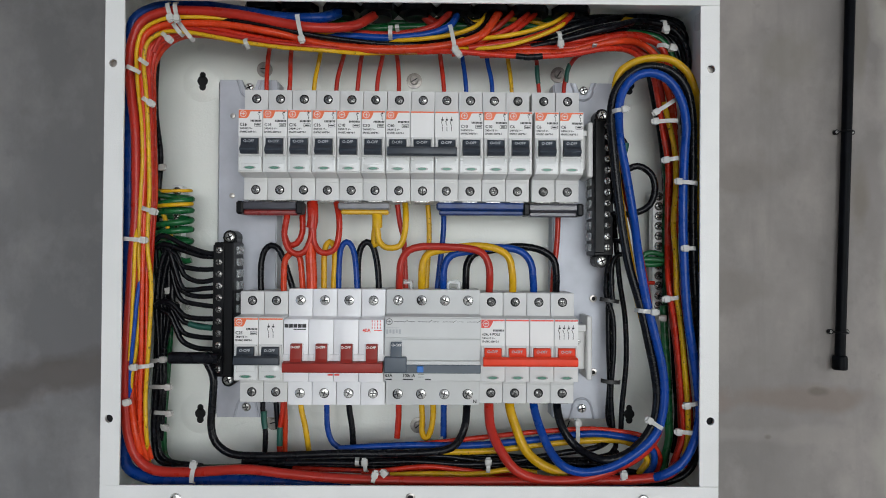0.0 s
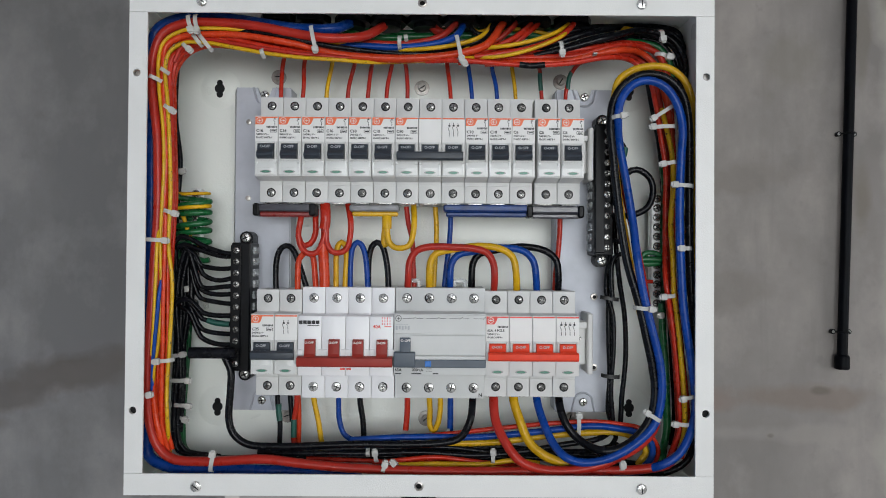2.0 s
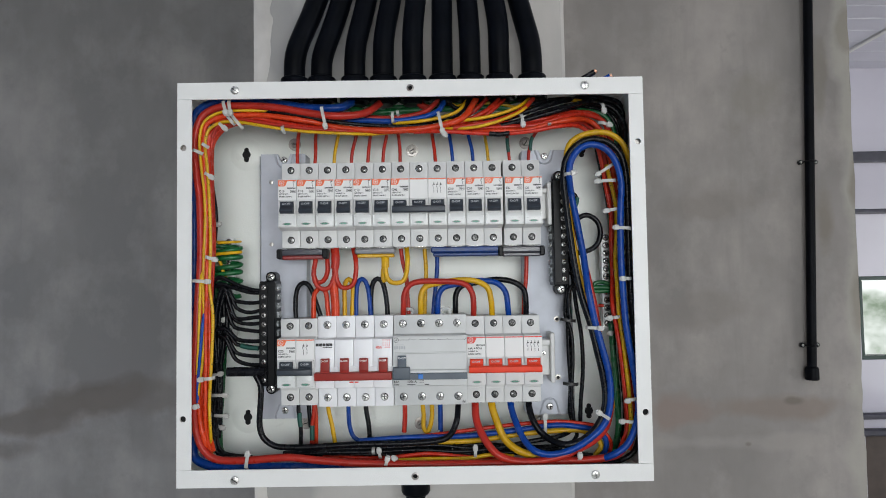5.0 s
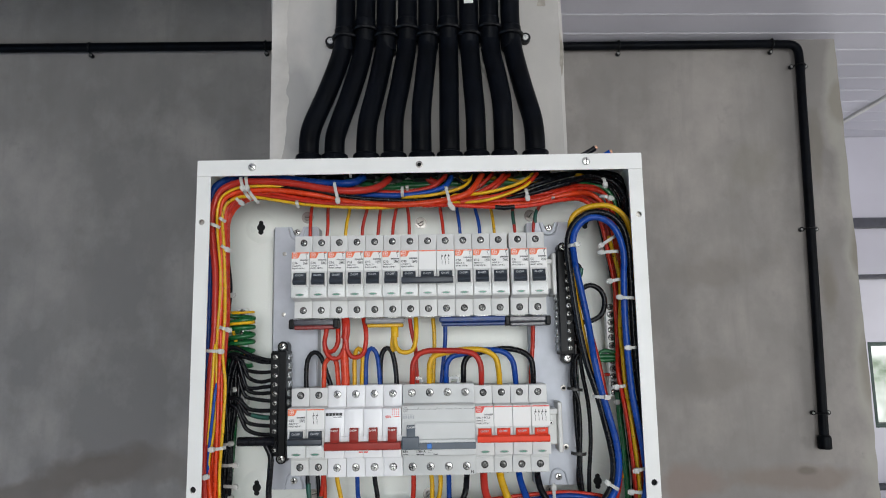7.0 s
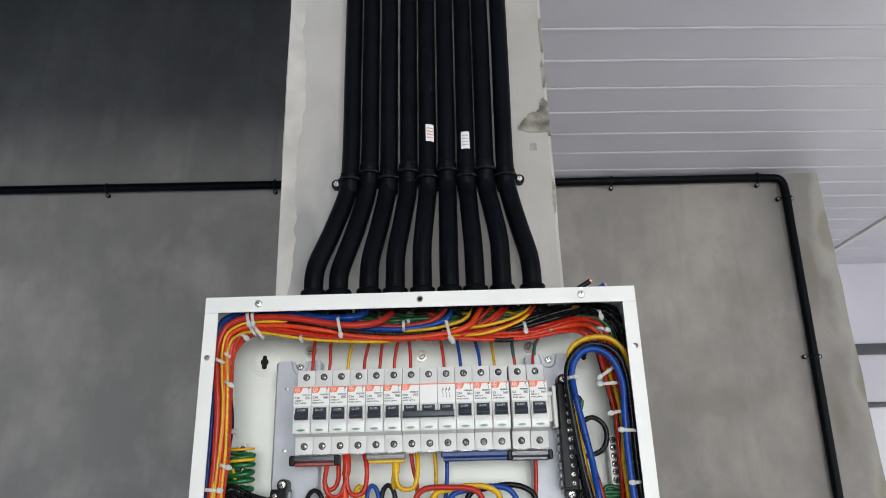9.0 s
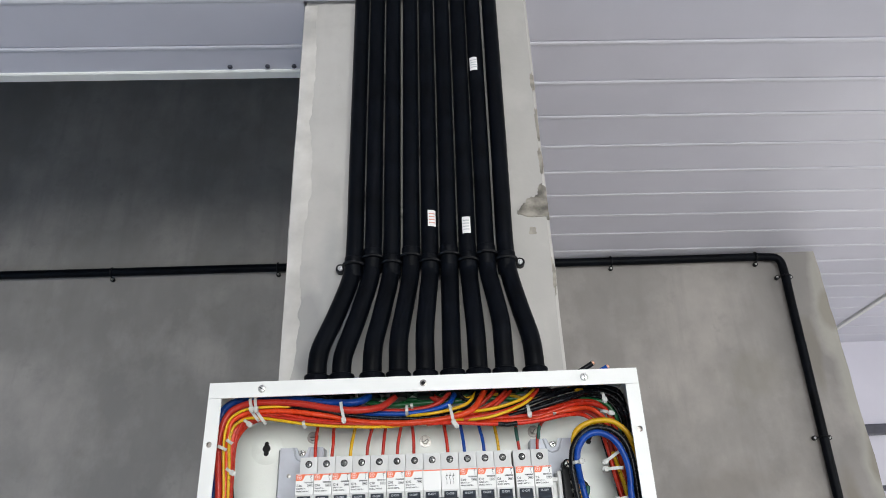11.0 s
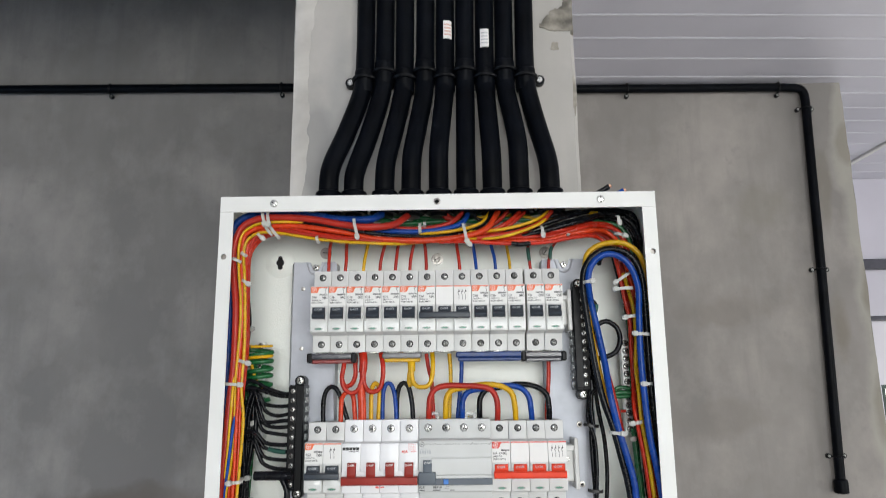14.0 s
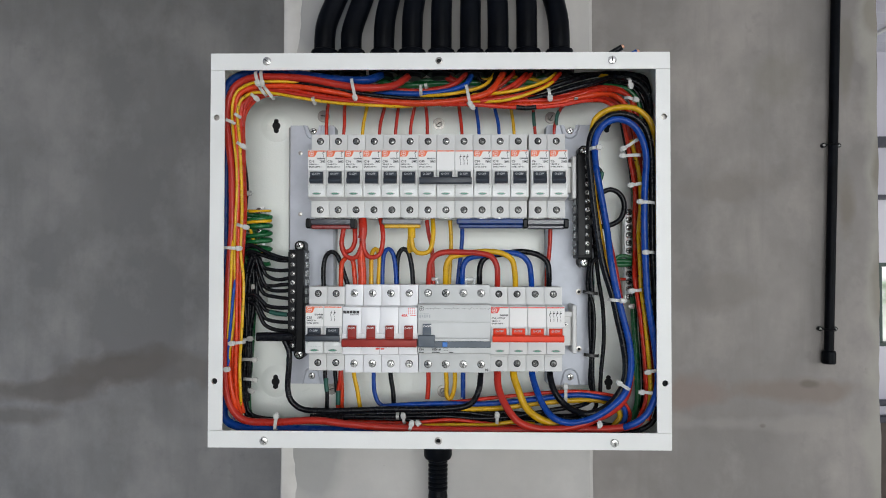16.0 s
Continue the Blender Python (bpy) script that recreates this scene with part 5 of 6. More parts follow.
WIRE_LOOK = {"red": ("red", "red insulated copper wire in the distribution box"), "redd": ("redd", "deep red insulated power cable in the distribution box"),
             "redo": ("redo", "orange red insulated wire in the distribution box"), "yellow": ("yellow", "yellow insulated wire in the distribution box"),
             "yellowp": ("yellowp", "yellow insulated wire with black printed marks"), "blue": ("blue", "blue insulated wire in the distribution box"),
             "black": ("black", "black insulated neutral wire in the distribution box"), "green": ("green", "green insulated earth wire in the distribution box"),
             "yellowgreen": ("yellow", "yellow and green coiled earth wire"), "greensl": ("greensl", "dark green marker sleeve slid over a wire"),
             "blacksl": ("black", "black tape sleeve wrapped round a wire"), "blacksleeve": ("black", "thick black heat-shrink sleeve over a cable"),
             "redsl": ("red", "thick red sleeve over joined wires"), "yellowsl": ("yellow", "thick yellow sleeve over joined wires")}


def wire(colour, mm_, pts):
    """An insulated wire through points given in millimetres from the box middle, y from its front rim."""
    m, label = WIRE_LOOK[colour]
    sleeve = "sleeve" in label
    o = Vector((pts[0][0] / 1000, pts[0][1] / 1000, ZB + pts[0][2] / 1000))
    path = [Vector((x / 1000, y / 1000, ZB + z / 1000)) - o for x, y, z in pts]
    bm = B()
    sweep(bm, spline(path, 0.0035), mm_ / 2000, 12 if mm_ > 5 else 9)
    ob = link("wire_sleeve" if sleeve else ("power_cable" if mm_ > 5.2 else "wire"), bm, M[m], None, "", 60)
    ob.location = o
    return tagged(ob, label, "wire sleeve" if sleeve else "wire", "sleeves in the box" if sleeve else "wires in the box")


def ribbon(bm, path, width, thick):
    """A flat strap facing -y along the path."""
    rows_ = []
    for i, q in enumerate(path):
        t = (path[min(i + 1, len(path) - 1)] - path[max(i - 1, 0)]).normalized()
        s = t.cross(Vector((0, 1, 0))).normalized() * (width / 2)
        n = s.cross(t).normalized() * thick
        rows_.append([bm.verts.new(w) for w in (q - s, q + s, q + s + n, q - s + n)])
    for a, b in zip(rows_, rows_[1:]):
        for k in range(4):
            bm.faces.new((a[k], a[(k + 1) % 4], b[(k + 1) % 4], b[k]))
    bm.faces.new(rows_[0])
    bm.faces.new(rows_[-1][::-1])
    bmesh.ops.recalc_face_normals(bm, faces=bm.faces[:])


def cable_tie(p0, p1, head, tint="tie"):
    """A tie over a bundle from p0 to p1; head: 0 or 1 for the end that shows the lock, 2 for none."""
    a, b = [Vector((x / 1000, y / 1000, ZB + z / 1000)) for x, y, z in (p0, p1)]
    e = thing("cable_tie", *a, ("white" if tint == "tie" else "black") + " nylon cable tie cinched round a bundle of wires", "cable tie", "cable ties in the box")
    d = b - a
    t = d.normalized()
    back = Vector((0, 0.0032, 0))
    path = [-t * 0.0004 + back, t * 0.0012 - back * 0.2] + [d * k - Vector((0, 0.0016 * math.sin(math.pi * k), 0)) - back * 0.2 for k in (0.3, 0.5, 0.7)] + [d - t * 0.0012 - back * 0.2, d + t * 0.0004 + back]
    bm = B()
    ribbon(bm, path, 0.0029, 0.0010)
    part("strap", bm, M[tint], e)
    if head < 2:
        c = (Vector((0, 0, 0)) if head == 0 else d) - Vector((0, 0.0024, 0))
        ang = math.atan2(t.x, t.z)
        bm = B()
        block(bm, -0.0024, 0.0024, -0.0015, 0.0022, -0.0022, 0.0022, 0.0008, 2)
        h = part("lock", bm, M[tint], e)
        at = Matrix.Translation(c) @ Matrix.Rotation(ang, 4, "Y")
        h.matrix_local = at
        bm = B()
        block(bm, -0.0016, 0.0016, -0.0008, 0.0004, 0.0020 if head else -0.0036, 0.0036 if head else -0.0020, 0.0003)
        h2 = part("cut_tail", bm, M[tint], e)
        h2.matrix_local = at
    return e



# ---- cables and wires in the box ----
wire("blue", 8, [(-56, 45, 176.5), (-59, 36, 172), (-68, 26, 165), (-97, 26, 165), (-126, 26, 169), (-163, 26, 173), (-192, 26, 170), (-205, 26, 161), (-206.6, 26, 139), (-206.6, 26, 94), (-206.6, 26, 32), (-206.6, 26, -29), (-206.6, 26, -91), (-206.6, 26, -140), (-206, 26, -162), (-190, 24, -170), (-159, 24, -171), (-114, 24, -172), (-78, 26, -174), (-45, 30, -176.5)])
wire("redd", 7, [(-29, 45, 176.5), (-34, 34, 168), (-45, 22, 158), (-70, 15, 154), (-94, 15, 157), (-127, 15, 163), (-155, 15, 165), (-179, 15, 164), (-194, 15, 157), (-200, 15, 146), (-203, 15, 128), (-201, 15, 104), (-198, 15, 80), (-197, 15, 51), (-197, 15, 19), (-199, 15, -13), (-201, 15, -53), (-203, 15, -89), (-203, 15, -117), (-200, 15, -139), (-194, 15, -153), (-184, 15, -161), (-160, 15, -163), (-116, 15, -161), (-88, 15, -164), (-52, 15, -167), (4, 15, -169), (69, 15, -169), (129, 15, -168), (162, 15, -167), (184, 15, -163), (196, 26, -157)])
wire("yellow", 2.8, [(10, 44, 157), (-24, 40, 158), (-56, 30, 155), (-80, 24, 154), (-104, 20, 157), (-128, 18, 160), (-163, 13, 160), (-180, 13, 158), (-193, 13, 150), (-197, 13, 137), (-196, 13, 111), (-193, 13, 85), (-192, 13, 58), (-193, 13, 31), (-194, 13, -2), (-193, 13, -29), (-193, 13, -53), (-195, 13, -77), (-198, 13, -100), (-199, 22, -135), (-195, 24, -157)])
wire("redo", 5, [(-72, 24, 146), (-99, 15, 150), (-140, 15, 156), (-165, 15, 156), (-181, 15, 154), (-192, 15, 147), (-194, 15, 135), (-193, 15, 103), (-192, 15, 85), (-191, 15, 56), (-192, 15, 31), (-193, 15, 11), (-196, 15, -16), (-198, 15, -56), (-199, 15, -89), (-197, 15, -125), (-193, 15, -145), (-192, 24, -162)])
wire("yellowp", 3, [(27, 40, 145), (-15, 30, 141), (-39, 22, 138), (-62, 13, 137), (-94, 13, 139), (-119, 13, 142), (-142, 13, 146), (-160, 13, 149), (-178, 13, 149), (-189, 13, 142), (-192, 13, 130), (-190, 13, 105), (-188, 13, 71), (-187, 13, 35), (-188, 13, -2), (-185, 13, -29), (-186, 13, -69), (-187, 13, -88), (-188, 13, -112), (-187, 13, -136), (-190, 26, -162)])
wire("red", 4.6, [(-40, 30, 141), (-64, 24, 143), (-95, 18, 144), (-123, 18, 149), (-155, 18, 155), (-174, 18, 149), (-188, 18, 140), (-191, 18, 125), (-189, 18, 86), (-188, 18, 52), (-188, 18, 28), (-190, 18, -5), (-192, 18, -37), (-193, 18, -69), (-194, 18, -101), (-194, 18, -134), (-193, 26, -162)])
wire("red", 4.6, [(70, 40, 155), (27, 34, 148), (-16, 28, 143), (-58, 24, 143), (-88, 24, 146), (-121, 24, 152), (-143, 24, 157), (-162, 24, 156), (-178, 24, 146), (-190, 24, 135), (-191, 24, 114), (-190, 24, 81), (-189, 24, 49), (-189, 24, 12), (-192, 24, -29), (-193, 24, -78), (-194, 24, -127), (-194, 30, -164)])
wire("blue", 3.4, [(-198, 26, -5), (-198, 26, -37), (-200, 26, -62), (-201, 26, -78), (-204, 26, -107), (-202, 26, -136), (-196, 26, -163)])
wire("redo", 4.4, [(-192, 24, -5), (-194, 24, -45), (-196, 24, -86), (-197, 24, -119), (-195, 24, -147), (-190, 24, -162)])
wire("yellow", 2.8, [(-195, 30, 12), (-197, 30, -29), (-199, 30, -71), (-204, 30, -108), (-206, 30, -120)])
wire("black", 4, [(-192, 40, 157), (-198, 42, 146), (-199, 44, 130), (-198, 44, 98), (-196, 44, 64), (-195, 44, 34), (-195, 44, 4)])
wire("black", 4, [(-190, 46, 158), (-196, 50, 148), (-198, 50, 129), (-198, 50, 99), (-194, 50, 65), (-196, 50, 30), (-197, 50, -4), (-195, 50, -39), (-196, 50, -90), (-197, 50, -133), (-195, 50, -159), (-181, 50, -170)])
wire("black", 4, [(-183, 40, 0), (-189, 40, -17), (-192, 40, -47), (-190, 40, -80), (-192, 40, -114), (-193, 40, -143), (-189, 40, -162), (-164, 40, -167), (-122, 40, -167)])
wire("black", 4, [(-182, 42, -4), (-188, 42, -30), (-189, 42, -55), (-189, 42, -89), (-189, 42, -114), (-191, 42, -144), (-186, 42, -161), (-157, 42, -167)])
wire("black", 4, [(-185, 46, -13), (-188, 46, -47), (-188, 46, -81), (-188, 46, -115), (-190, 46, -149)])
wire("green", 5, [(-195, 58, 0), (-191, 58, -30), (-191, 58, -65), (-191, 58, -91), (-193, 58, -126), (-196, 58, -152), (-193, 58, -169), (-175, 58, -173), (-110, 58, -171)])
wire("green", 4, [(-192, 60, -4), (-188, 60, -39), (-189, 60, -74), (-191, 60, -109), (-193, 60, -148), (-189, 60, -168), (-136, 60, -173), (-75, 60, -171)])
wire("redo", 3.6, [(-129, 22, 154), (-157, 17, 153), (-177, 17, 152), (-189, 17, 143), (-192, 17, 129), (-192, 17, 100), (-190, 17, 72), (-190, 17, 40), (-191, 17, 3), (-193, 17, -37), (-195, 17, -77), (-197, 17, -109), (-196, 17, -141), (-194, 24, -162)])
wire("red", 3.8, [(-109, 26, 150), (-145, 21, 152), (-169, 21, 150), (-185, 21, 140), (-190, 21, 122), (-190, 21, 93), (-188, 21, 60), (-189, 21, 28), (-190, 21, -9), (-192, 21, -53), (-193, 21, -94), (-194, 21, -126), (-191, 21, -150), (-190, 28, -164)])
wire("redo", 3.8, [(-89, 30, 146), (-130, 26, 148), (-163, 26, 151), (-179, 26, 145), (-189, 26, 131), (-190, 26, 102), (-189, 26, 69), (-188, 26, 36), (-190, 26, 0), (-192, 26, -46), (-193, 26, -87), (-194, 26, -136), (-193, 32, -165)])
wire("blue", 5.4, [(34, 45, 177.8), (31, 38, 172), (25, 30, 161), (13, 30, 156), (-16, 30, 152), (-52, 30, 153), (-81, 30, 153), (-109, 30, 155), (-138, 30, 162), (-156, 30, 164), (-172, 30, 161)])
wire("black", 6, [(58, 45, 177.5), (56, 38, 173), (42, 32, 158), (13, 32, 152), (-30, 32, 150), (-65, 32, 153), (-98, 32, 157), (-117, 32, 161), (-146, 32, 166), (-170, 32, 166), (-188, 32, 162)])
wire("redo", 6.2, [(64, 45, 177.4), (61, 36, 172), (48, 22, 152), (27, 22, 145), (-15, 22, 141), (-58, 22, 143), (-71, 22, 145), (-100, 22, 152), (-133, 22, 157), (-161, 22, 157)])
wire("yellow", 3.4, [(56, 45, 178.8), (53, 38, 173), (44, 27, 160), (27, 27, 154), (-1, 27, 150), (-32, 34, 151), (-58, 42, 154), (-84, 46, 159)])
wire("redd", 5, [(29, 45, 178), (26, 38, 174), (13, 34, 162), (-16, 34, 156), (-45, 34, 157), (-74, 34, 162)])
wire("green", 6, [(-77, 50, 174), (-41, 50, 166), (-2, 50, 167), (35, 50, 168), (73, 50, 169), (106, 50, 167)])
wire("green", 5, [(-60, 56, 178), (-16, 56, 172), (28, 56, 175), (71, 56, 173), (111, 56, 178)])
wire("redd", 7, [(1, 44, 177), (3, 44, 177), (10, 44, 170), (17, 44, 167)])
wire("black", 4, [(36, 40, 174), (38, 40, 170), (43, 40, 166), (48, 40, 166)])
wire("yellow", 4, [(35, 45, 178.5), (37, 42, 172), (43, 42, 168), (53, 42, 171)])
wire("red", 4.4, [(94, 45, 178.3), (91, 40, 175), (78, 30, 162), (63, 30, 151), (40, 30, 145), (10, 30, 143)])
wire("red", 4.4, [(88, 45, 178.3), (85, 38, 174), (70, 26, 159), (48, 26, 149), (23, 26, 144)])
wire("red", 4.4, [(75, 45, 178.3), (72, 40, 174), (57, 40, 161), (36, 40, 153)])
wire("yellow", 3.4, [(116, 45, 178.8), (113, 36, 173), (99, 22, 161), (81, 22, 155), (60, 22, 151), (39, 28, 151), (19, 38, 153), (-7, 44, 154)])
wire("yellowp", 3.4, [(62, 46, 172), (83, 46, 172), (109, 46, 167), (140, 46, 174)])
wire("red", 4.6, [(120, 45, 178.2), (117, 36, 173), (102, 20, 157), (81, 20, 149), (60, 20, 145), (39, 20, 142)])
wire("yellow", 3, [(115, 34, 170), (102, 17, 156), (80, 17, 147), (59, 17, 142), (35, 22, 142), (10, 30, 143), (-19, 38, 145)])
wire("yellow", 4, [(97, 50, 167), (120, 50, 172), (146, 50, 176), (167, 50, 174)])
wire("green", 5, [(141, 52, 164), (167, 52, 165), (189, 52, 160), (198, 52, 147), (200, 52, 125)])
wire("black", 5, [(69, 34, 146), (90, 34, 153), (126, 34, 165), (168, 54, 178), (194, 54, 175), (208, 54, 165), (208.1, 54, 146), (208.1, 54, 121), (208.1, 54, 86)])
wire("black", 5, [(77, 30, 142), (102, 30, 150), (132, 30, 160), (169, 50, 171), (189, 50, 168), (203, 50, 157), (207, 50, 141), (206, 50, 120)])
wire("black", 5, [(61, 40, 150), (87, 40, 159), (125, 40, 171), (164, 56, 178), (190, 56, 178), (206, 56, 173), (208.1, 56, 157), (208.1, 56, 130), (208.1, 56, 95)])
wire("black", 5, [(79, 44, 143), (113, 44, 152), (143, 44, 161), (173, 56, 169), (191, 56, 165), (202, 56, 150), (206, 56, 126)])
wire("black", 5, [(85, 26, 145), (114, 26, 152), (143, 26, 160), (174, 46, 172), (196, 46, 166), (207, 46, 151), (208.1, 46, 128)])
wire("red", 5, [(27, 30, 141), (60, 26, 143), (93, 26, 144), (117, 26, 145), (146, 26, 153), (173, 46, 159), (187, 46, 153), (193, 46, 136), (196, 46, 115), (198, 46, 89)])
wire("red", 5, [(36, 34, 144), (69, 30, 147), (102, 30, 149), (132, 30, 153), (162, 50, 163), (180, 50, 160), (193, 50, 146), (197, 50, 124)])
wire("redo", 5, [(48, 30, 140), (76, 22, 139), (109, 22, 140), (134, 22, 146), (150, 22, 149), (173, 42, 152), (183, 42, 143), (189, 42, 126), (194, 42, 105), (197, 42, 75), (198, 42, 37), (197, 42, 2), (193, 28, -27), (196, 28, -52), (200, 28, -89), (203, 28, -118), (204, 28, -143), (199, 28, -162)])
wire("redd", 5, [(56, 30, 142), (94, 28, 145), (127, 28, 147), (152, 28, 148), (171, 48, 150), (182, 48, 140), (187, 48, 124), (191, 48, 98), (194, 48, 76), (195, 48, 46), (194, 48, 15), (190, 34, -19), (192, 34, -48), (196, 34, -78), (198, 34, -103), (199, 34, -124), (199, 34, -145), (192, 34, -165)])
wire("red", 4, [(2, 24, 140), (27, 18, 139), (55, 18, 137), (73, 18, 136), (92, 18, 136), (115, 18, 138), (138, 18, 142), (164, 38, 145), (176, 38, 134), (182, 38, 113), (186, 38, 87), (190, 38, 62), (190, 38, 32), (190, 38, -2), (186, 24, -27), (190, 24, -52), (194, 24, -85), (196, 24, -113), (197, 24, -140), (188, 24, -163)])
wire("blacksl", 4.6, [(73, 17.6, 136), (82, 17.6, 135), (92, 17.6, 136)])
wire("black", 5, [(181, 54, 134), (185, 54, 112), (190, 54, 86), (193, 54, 59), (194, 54, 33)])
wire("yellowp", 4, [(187, 38, 108), (190, 36, 93), (194, 34, 70), (194, 32, 44), (191, 28, 16), (190, 20, -6), (191, 20, -35), (194, 20, -59), (197, 20, -92), (199, 20, -118), (199, 20, -141), (194, 20, -160)])
wire("black", 4.4, [(194, 56, 25), (200, 56, -6), (198, 50, -54), (200, 50, -97), (202, 50, -132), (199, 50, -158)])
wire("green", 4.4, [(191, 50, 68), (193, 50, 46), (192, 50, 15), (193, 50, -54), (193, 50, -80), (196, 50, -114), (195, 50, -149), (193, 50, -170)])
wire("green", 6, [(190, 46, -45), (191, 46, -71), (193, 46, -96), (194, 46, -122), (194, 46, -148), (188, 46, -171)])
wire("red", 4, [(199, 56, -2), (197, 44, -53), (203, 44, -105), (207, 44, -147)])
wire("blue", 6.2, [(90, 40, -115), (90, 34, -121), (93, 26, -133), (100, 18, -149), (108, 11, -157), (122, 11, -161), (142, 11, -157), (162, 11, -145), (174, 11, -132), (179, 11, -111), (178, 11, -89), (172, 11, -63), (166, 11, -39), (161, 11, -12), (159, 18, 18), (154, 20, 51), (149, 20, 79), (146, 11, 96), (148, 11, 108), (156, 11, 119), (168, 11, 123), (181, 11, 118), (190, 11, 105), (194, 11, 87), (193, 11, 66), (192, 11, 39), (192, 11, 14), (193, 11, -14), (195, 11, -46), (200, 11, -80), (203, 11, -102), (204, 11, -122), (200, 11, -140), (192, 11, -154), (180, 11, -162), (162, 18, -169), (135, 20, -172), (103, 24, -175)])
wire("black", 6.2, [(108, 40, -115), (107, 34, -121), (110, 28, -134), (120, 24, -147), (136, 14, -153), (151, 14, -150), (163, 14, -141), (172, 14, -127), (175, 14, -110), (173, 14, -90), (169, 14, -71), (163, 14, -44), (155, 14, -17), (150, 14, 8), (146, 14, 38), (143, 14, 66), (141, 14, 94), (144, 14, 110), (152, 14, 121), (165, 14, 128), (182, 14, 126), (194, 14, 115), (199, 14, 97), (200, 14, 67), (200, 14, 40), (200, 14, 14), (201, 14, -19), (204, 14, -60), (206, 14, -91)])
wire("yellow", 5.4, [(186, 34, -124), (182, 32, -98), (172, 30, -65), (164, 28, -36), (158, 26, -7), (153, 26, 22), (149, 25, 47), (146, 23, 76), (145, 22, 100), (148, 20, 124), (157, 20, 132), (171, 20, 136), (186, 20, 135), (198, 20, 126), (204, 20, 112), (207, 20, 96), (207, 20, 54), (206, 20, 15), (207, 20, -19)])
wire("redd", 5, [(152, 30, 73), (155, 30, 48), (160, 30, 23), (166, 30, -2), (171, 30, -27), (175, 30, -52)])
wire("redd", 7, [(57, 40, -115), (56, 30, -120), (57, 24, -133), (64, 16, -148), (74, 12, -160), (88, 12, -166), (113, 12, -167), (133, 12, -163), (149, 14, -157), (165, 19, -150), (177, 25, -140), (182, 29, -127), (184, 31, -106)])
wire("yellow", 7, [(72, 40, -115), (72, 34, -121), (76, 30, -134), (83, 26, -150), (94, 22, -159), (110, 22, -165), (127, 22, -167)])
wire("black", 5, [(204, 24, -52), (207, 24, -84), (208.1, 24, -126), (208, 24, -146), (203, 24, -162), (189, 24, -171), (162, 30, -176), (134, 34, -178)])
wire("red", 3.6, [(-17, 34, -149), (12, 34, -147), (57, 34, -142), (96, 34, -138), (134, 34, -136), (155, 34, -138), (170, 34, -141), (180, 34, -149), (184, 34, -159), (179, 34, -171)])
wire("blue", 5, [(-54, 32, -151), (-24, 32, -149), (4, 32, -148), (43, 32, -148), (87, 32, -144), (133, 32, -139), (154, 32, -141), (167, 32, -144), (178, 32, -152), (178, 32, -163), (171, 32, -171)])
wire("yellowp", 5, [(21, 36, -154), (57, 36, -153), (96, 36, -148), (134, 36, -145), (155, 36, -145), (166, 36, -149), (175, 36, -159), (168, 36, -170)])
wire("black", 4.4, [(-126, 36, -162), (-71, 36, -159), (-21, 36, -158), (21, 36, -157), (50, 36, -160), (96, 36, -161), (130, 36, -163), (155, 36, -167), (182, 40, -172)])
wire("black", 4.4, [(-112, 32, -162), (-79, 32, -161), (-37, 32, -161), (4, 32, -160), (41, 32, -162), (71, 32, -160), (112, 32, -153), (136, 32, -149), (149, 42, -144), (150, 46, -131)])
wire("black", 4.4, [(-139, 38, -167), (-97, 38, -166), (-47, 38, -165), (-5, 38, -165), (38, 38, -166), (80, 38, -165), (130, 38, -168), (164, 38, -172)])
wire("black", 4.4, [(-123, 42, -164), (-89, 42, -161), (-39, 42, -158), (12, 42, -161), (59, 42, -158), (97, 42, -161), (131, 42, -161), (156, 46, -157)])
wire("red", 3.6, [(-37, 30, -168), (-12, 30, -165), (12, 30, -163), (41, 30, -166), (70, 30, -169), (95, 30, -172)])
wire("red", 3.6, [(-88, 34, -166), (-54, 34, -167), (-21, 34, -168), (21, 34, -168), (54, 34, -171)])
wire("yellow", 3.8, [(-16, 26, -168), (12, 26, -167), (49, 26, -167), (70, 26, -164), (91, 26, -166)])
wire("yellow", 3.8, [(-12, 30, -171), (21, 30, -171), (54, 30, -171), (79, 30, -170)])
wire("green", 4, [(12, 46, -169), (64, 46, -168), (115, 46, -164), (149, 46, -161)])
wire("yellow", 3.4, [(-97, 40, -165), (-72, 40, -162), (-38, 40, -160)])
wire("red", 3.4, [(-89, 42, -163), (-55, 42, -163), (-34, 42, -161)])
wire("black", 5, [(-145, 40, -86), (-163, 34, -85), (-171, 32, -85)])
wire("blacksleeve", 8.6, [(-174, 20, -83), (-166, 20, -83), (-154, 20, -83), (-139, 20, -83)])
wire("black", 5.6, [(-149, 24, -86), (-144, 24, -97), (-144, 24, -110), (-145, 24, -134), (-142, 24, -144), (-132, 24, -152), (-110, 24, -154), (-77, 24, -153), (-50, 24, -152), (-12, 24, -152), (12, 24, -151), (25, 24, -149), (32, 24, -145), (38, 24, -133), (40, 32, -120), (41, 40, -115)])
wire("red", 3.4, [(-109, 40, 149), (-113, 50, 143), (-114, 50, 126), (-114, 50, 115)])
wire("red", 3.4, [(-93, 40, 147), (-96, 50, 141), (-96, 50, 126), (-97, 50, 114)])
wire("yellow", 3.4, [(-71, 40, 147), (-74, 50, 141), (-77, 50, 126), (-78, 50, 114)])
wire("redd", 3.4, [(-53, 40, 146), (-56, 50, 142), (-60, 50, 126), (-61, 50, 114)])
wire("redd", 3.4, [(-39, 40, 146), (-42, 50, 142), (-44, 50, 126), (-45, 50, 114)])
wire("redd", 3.4, [(-24, 40, 146), (-26, 50, 142), (-29, 50, 127), (-30, 50, 114)])
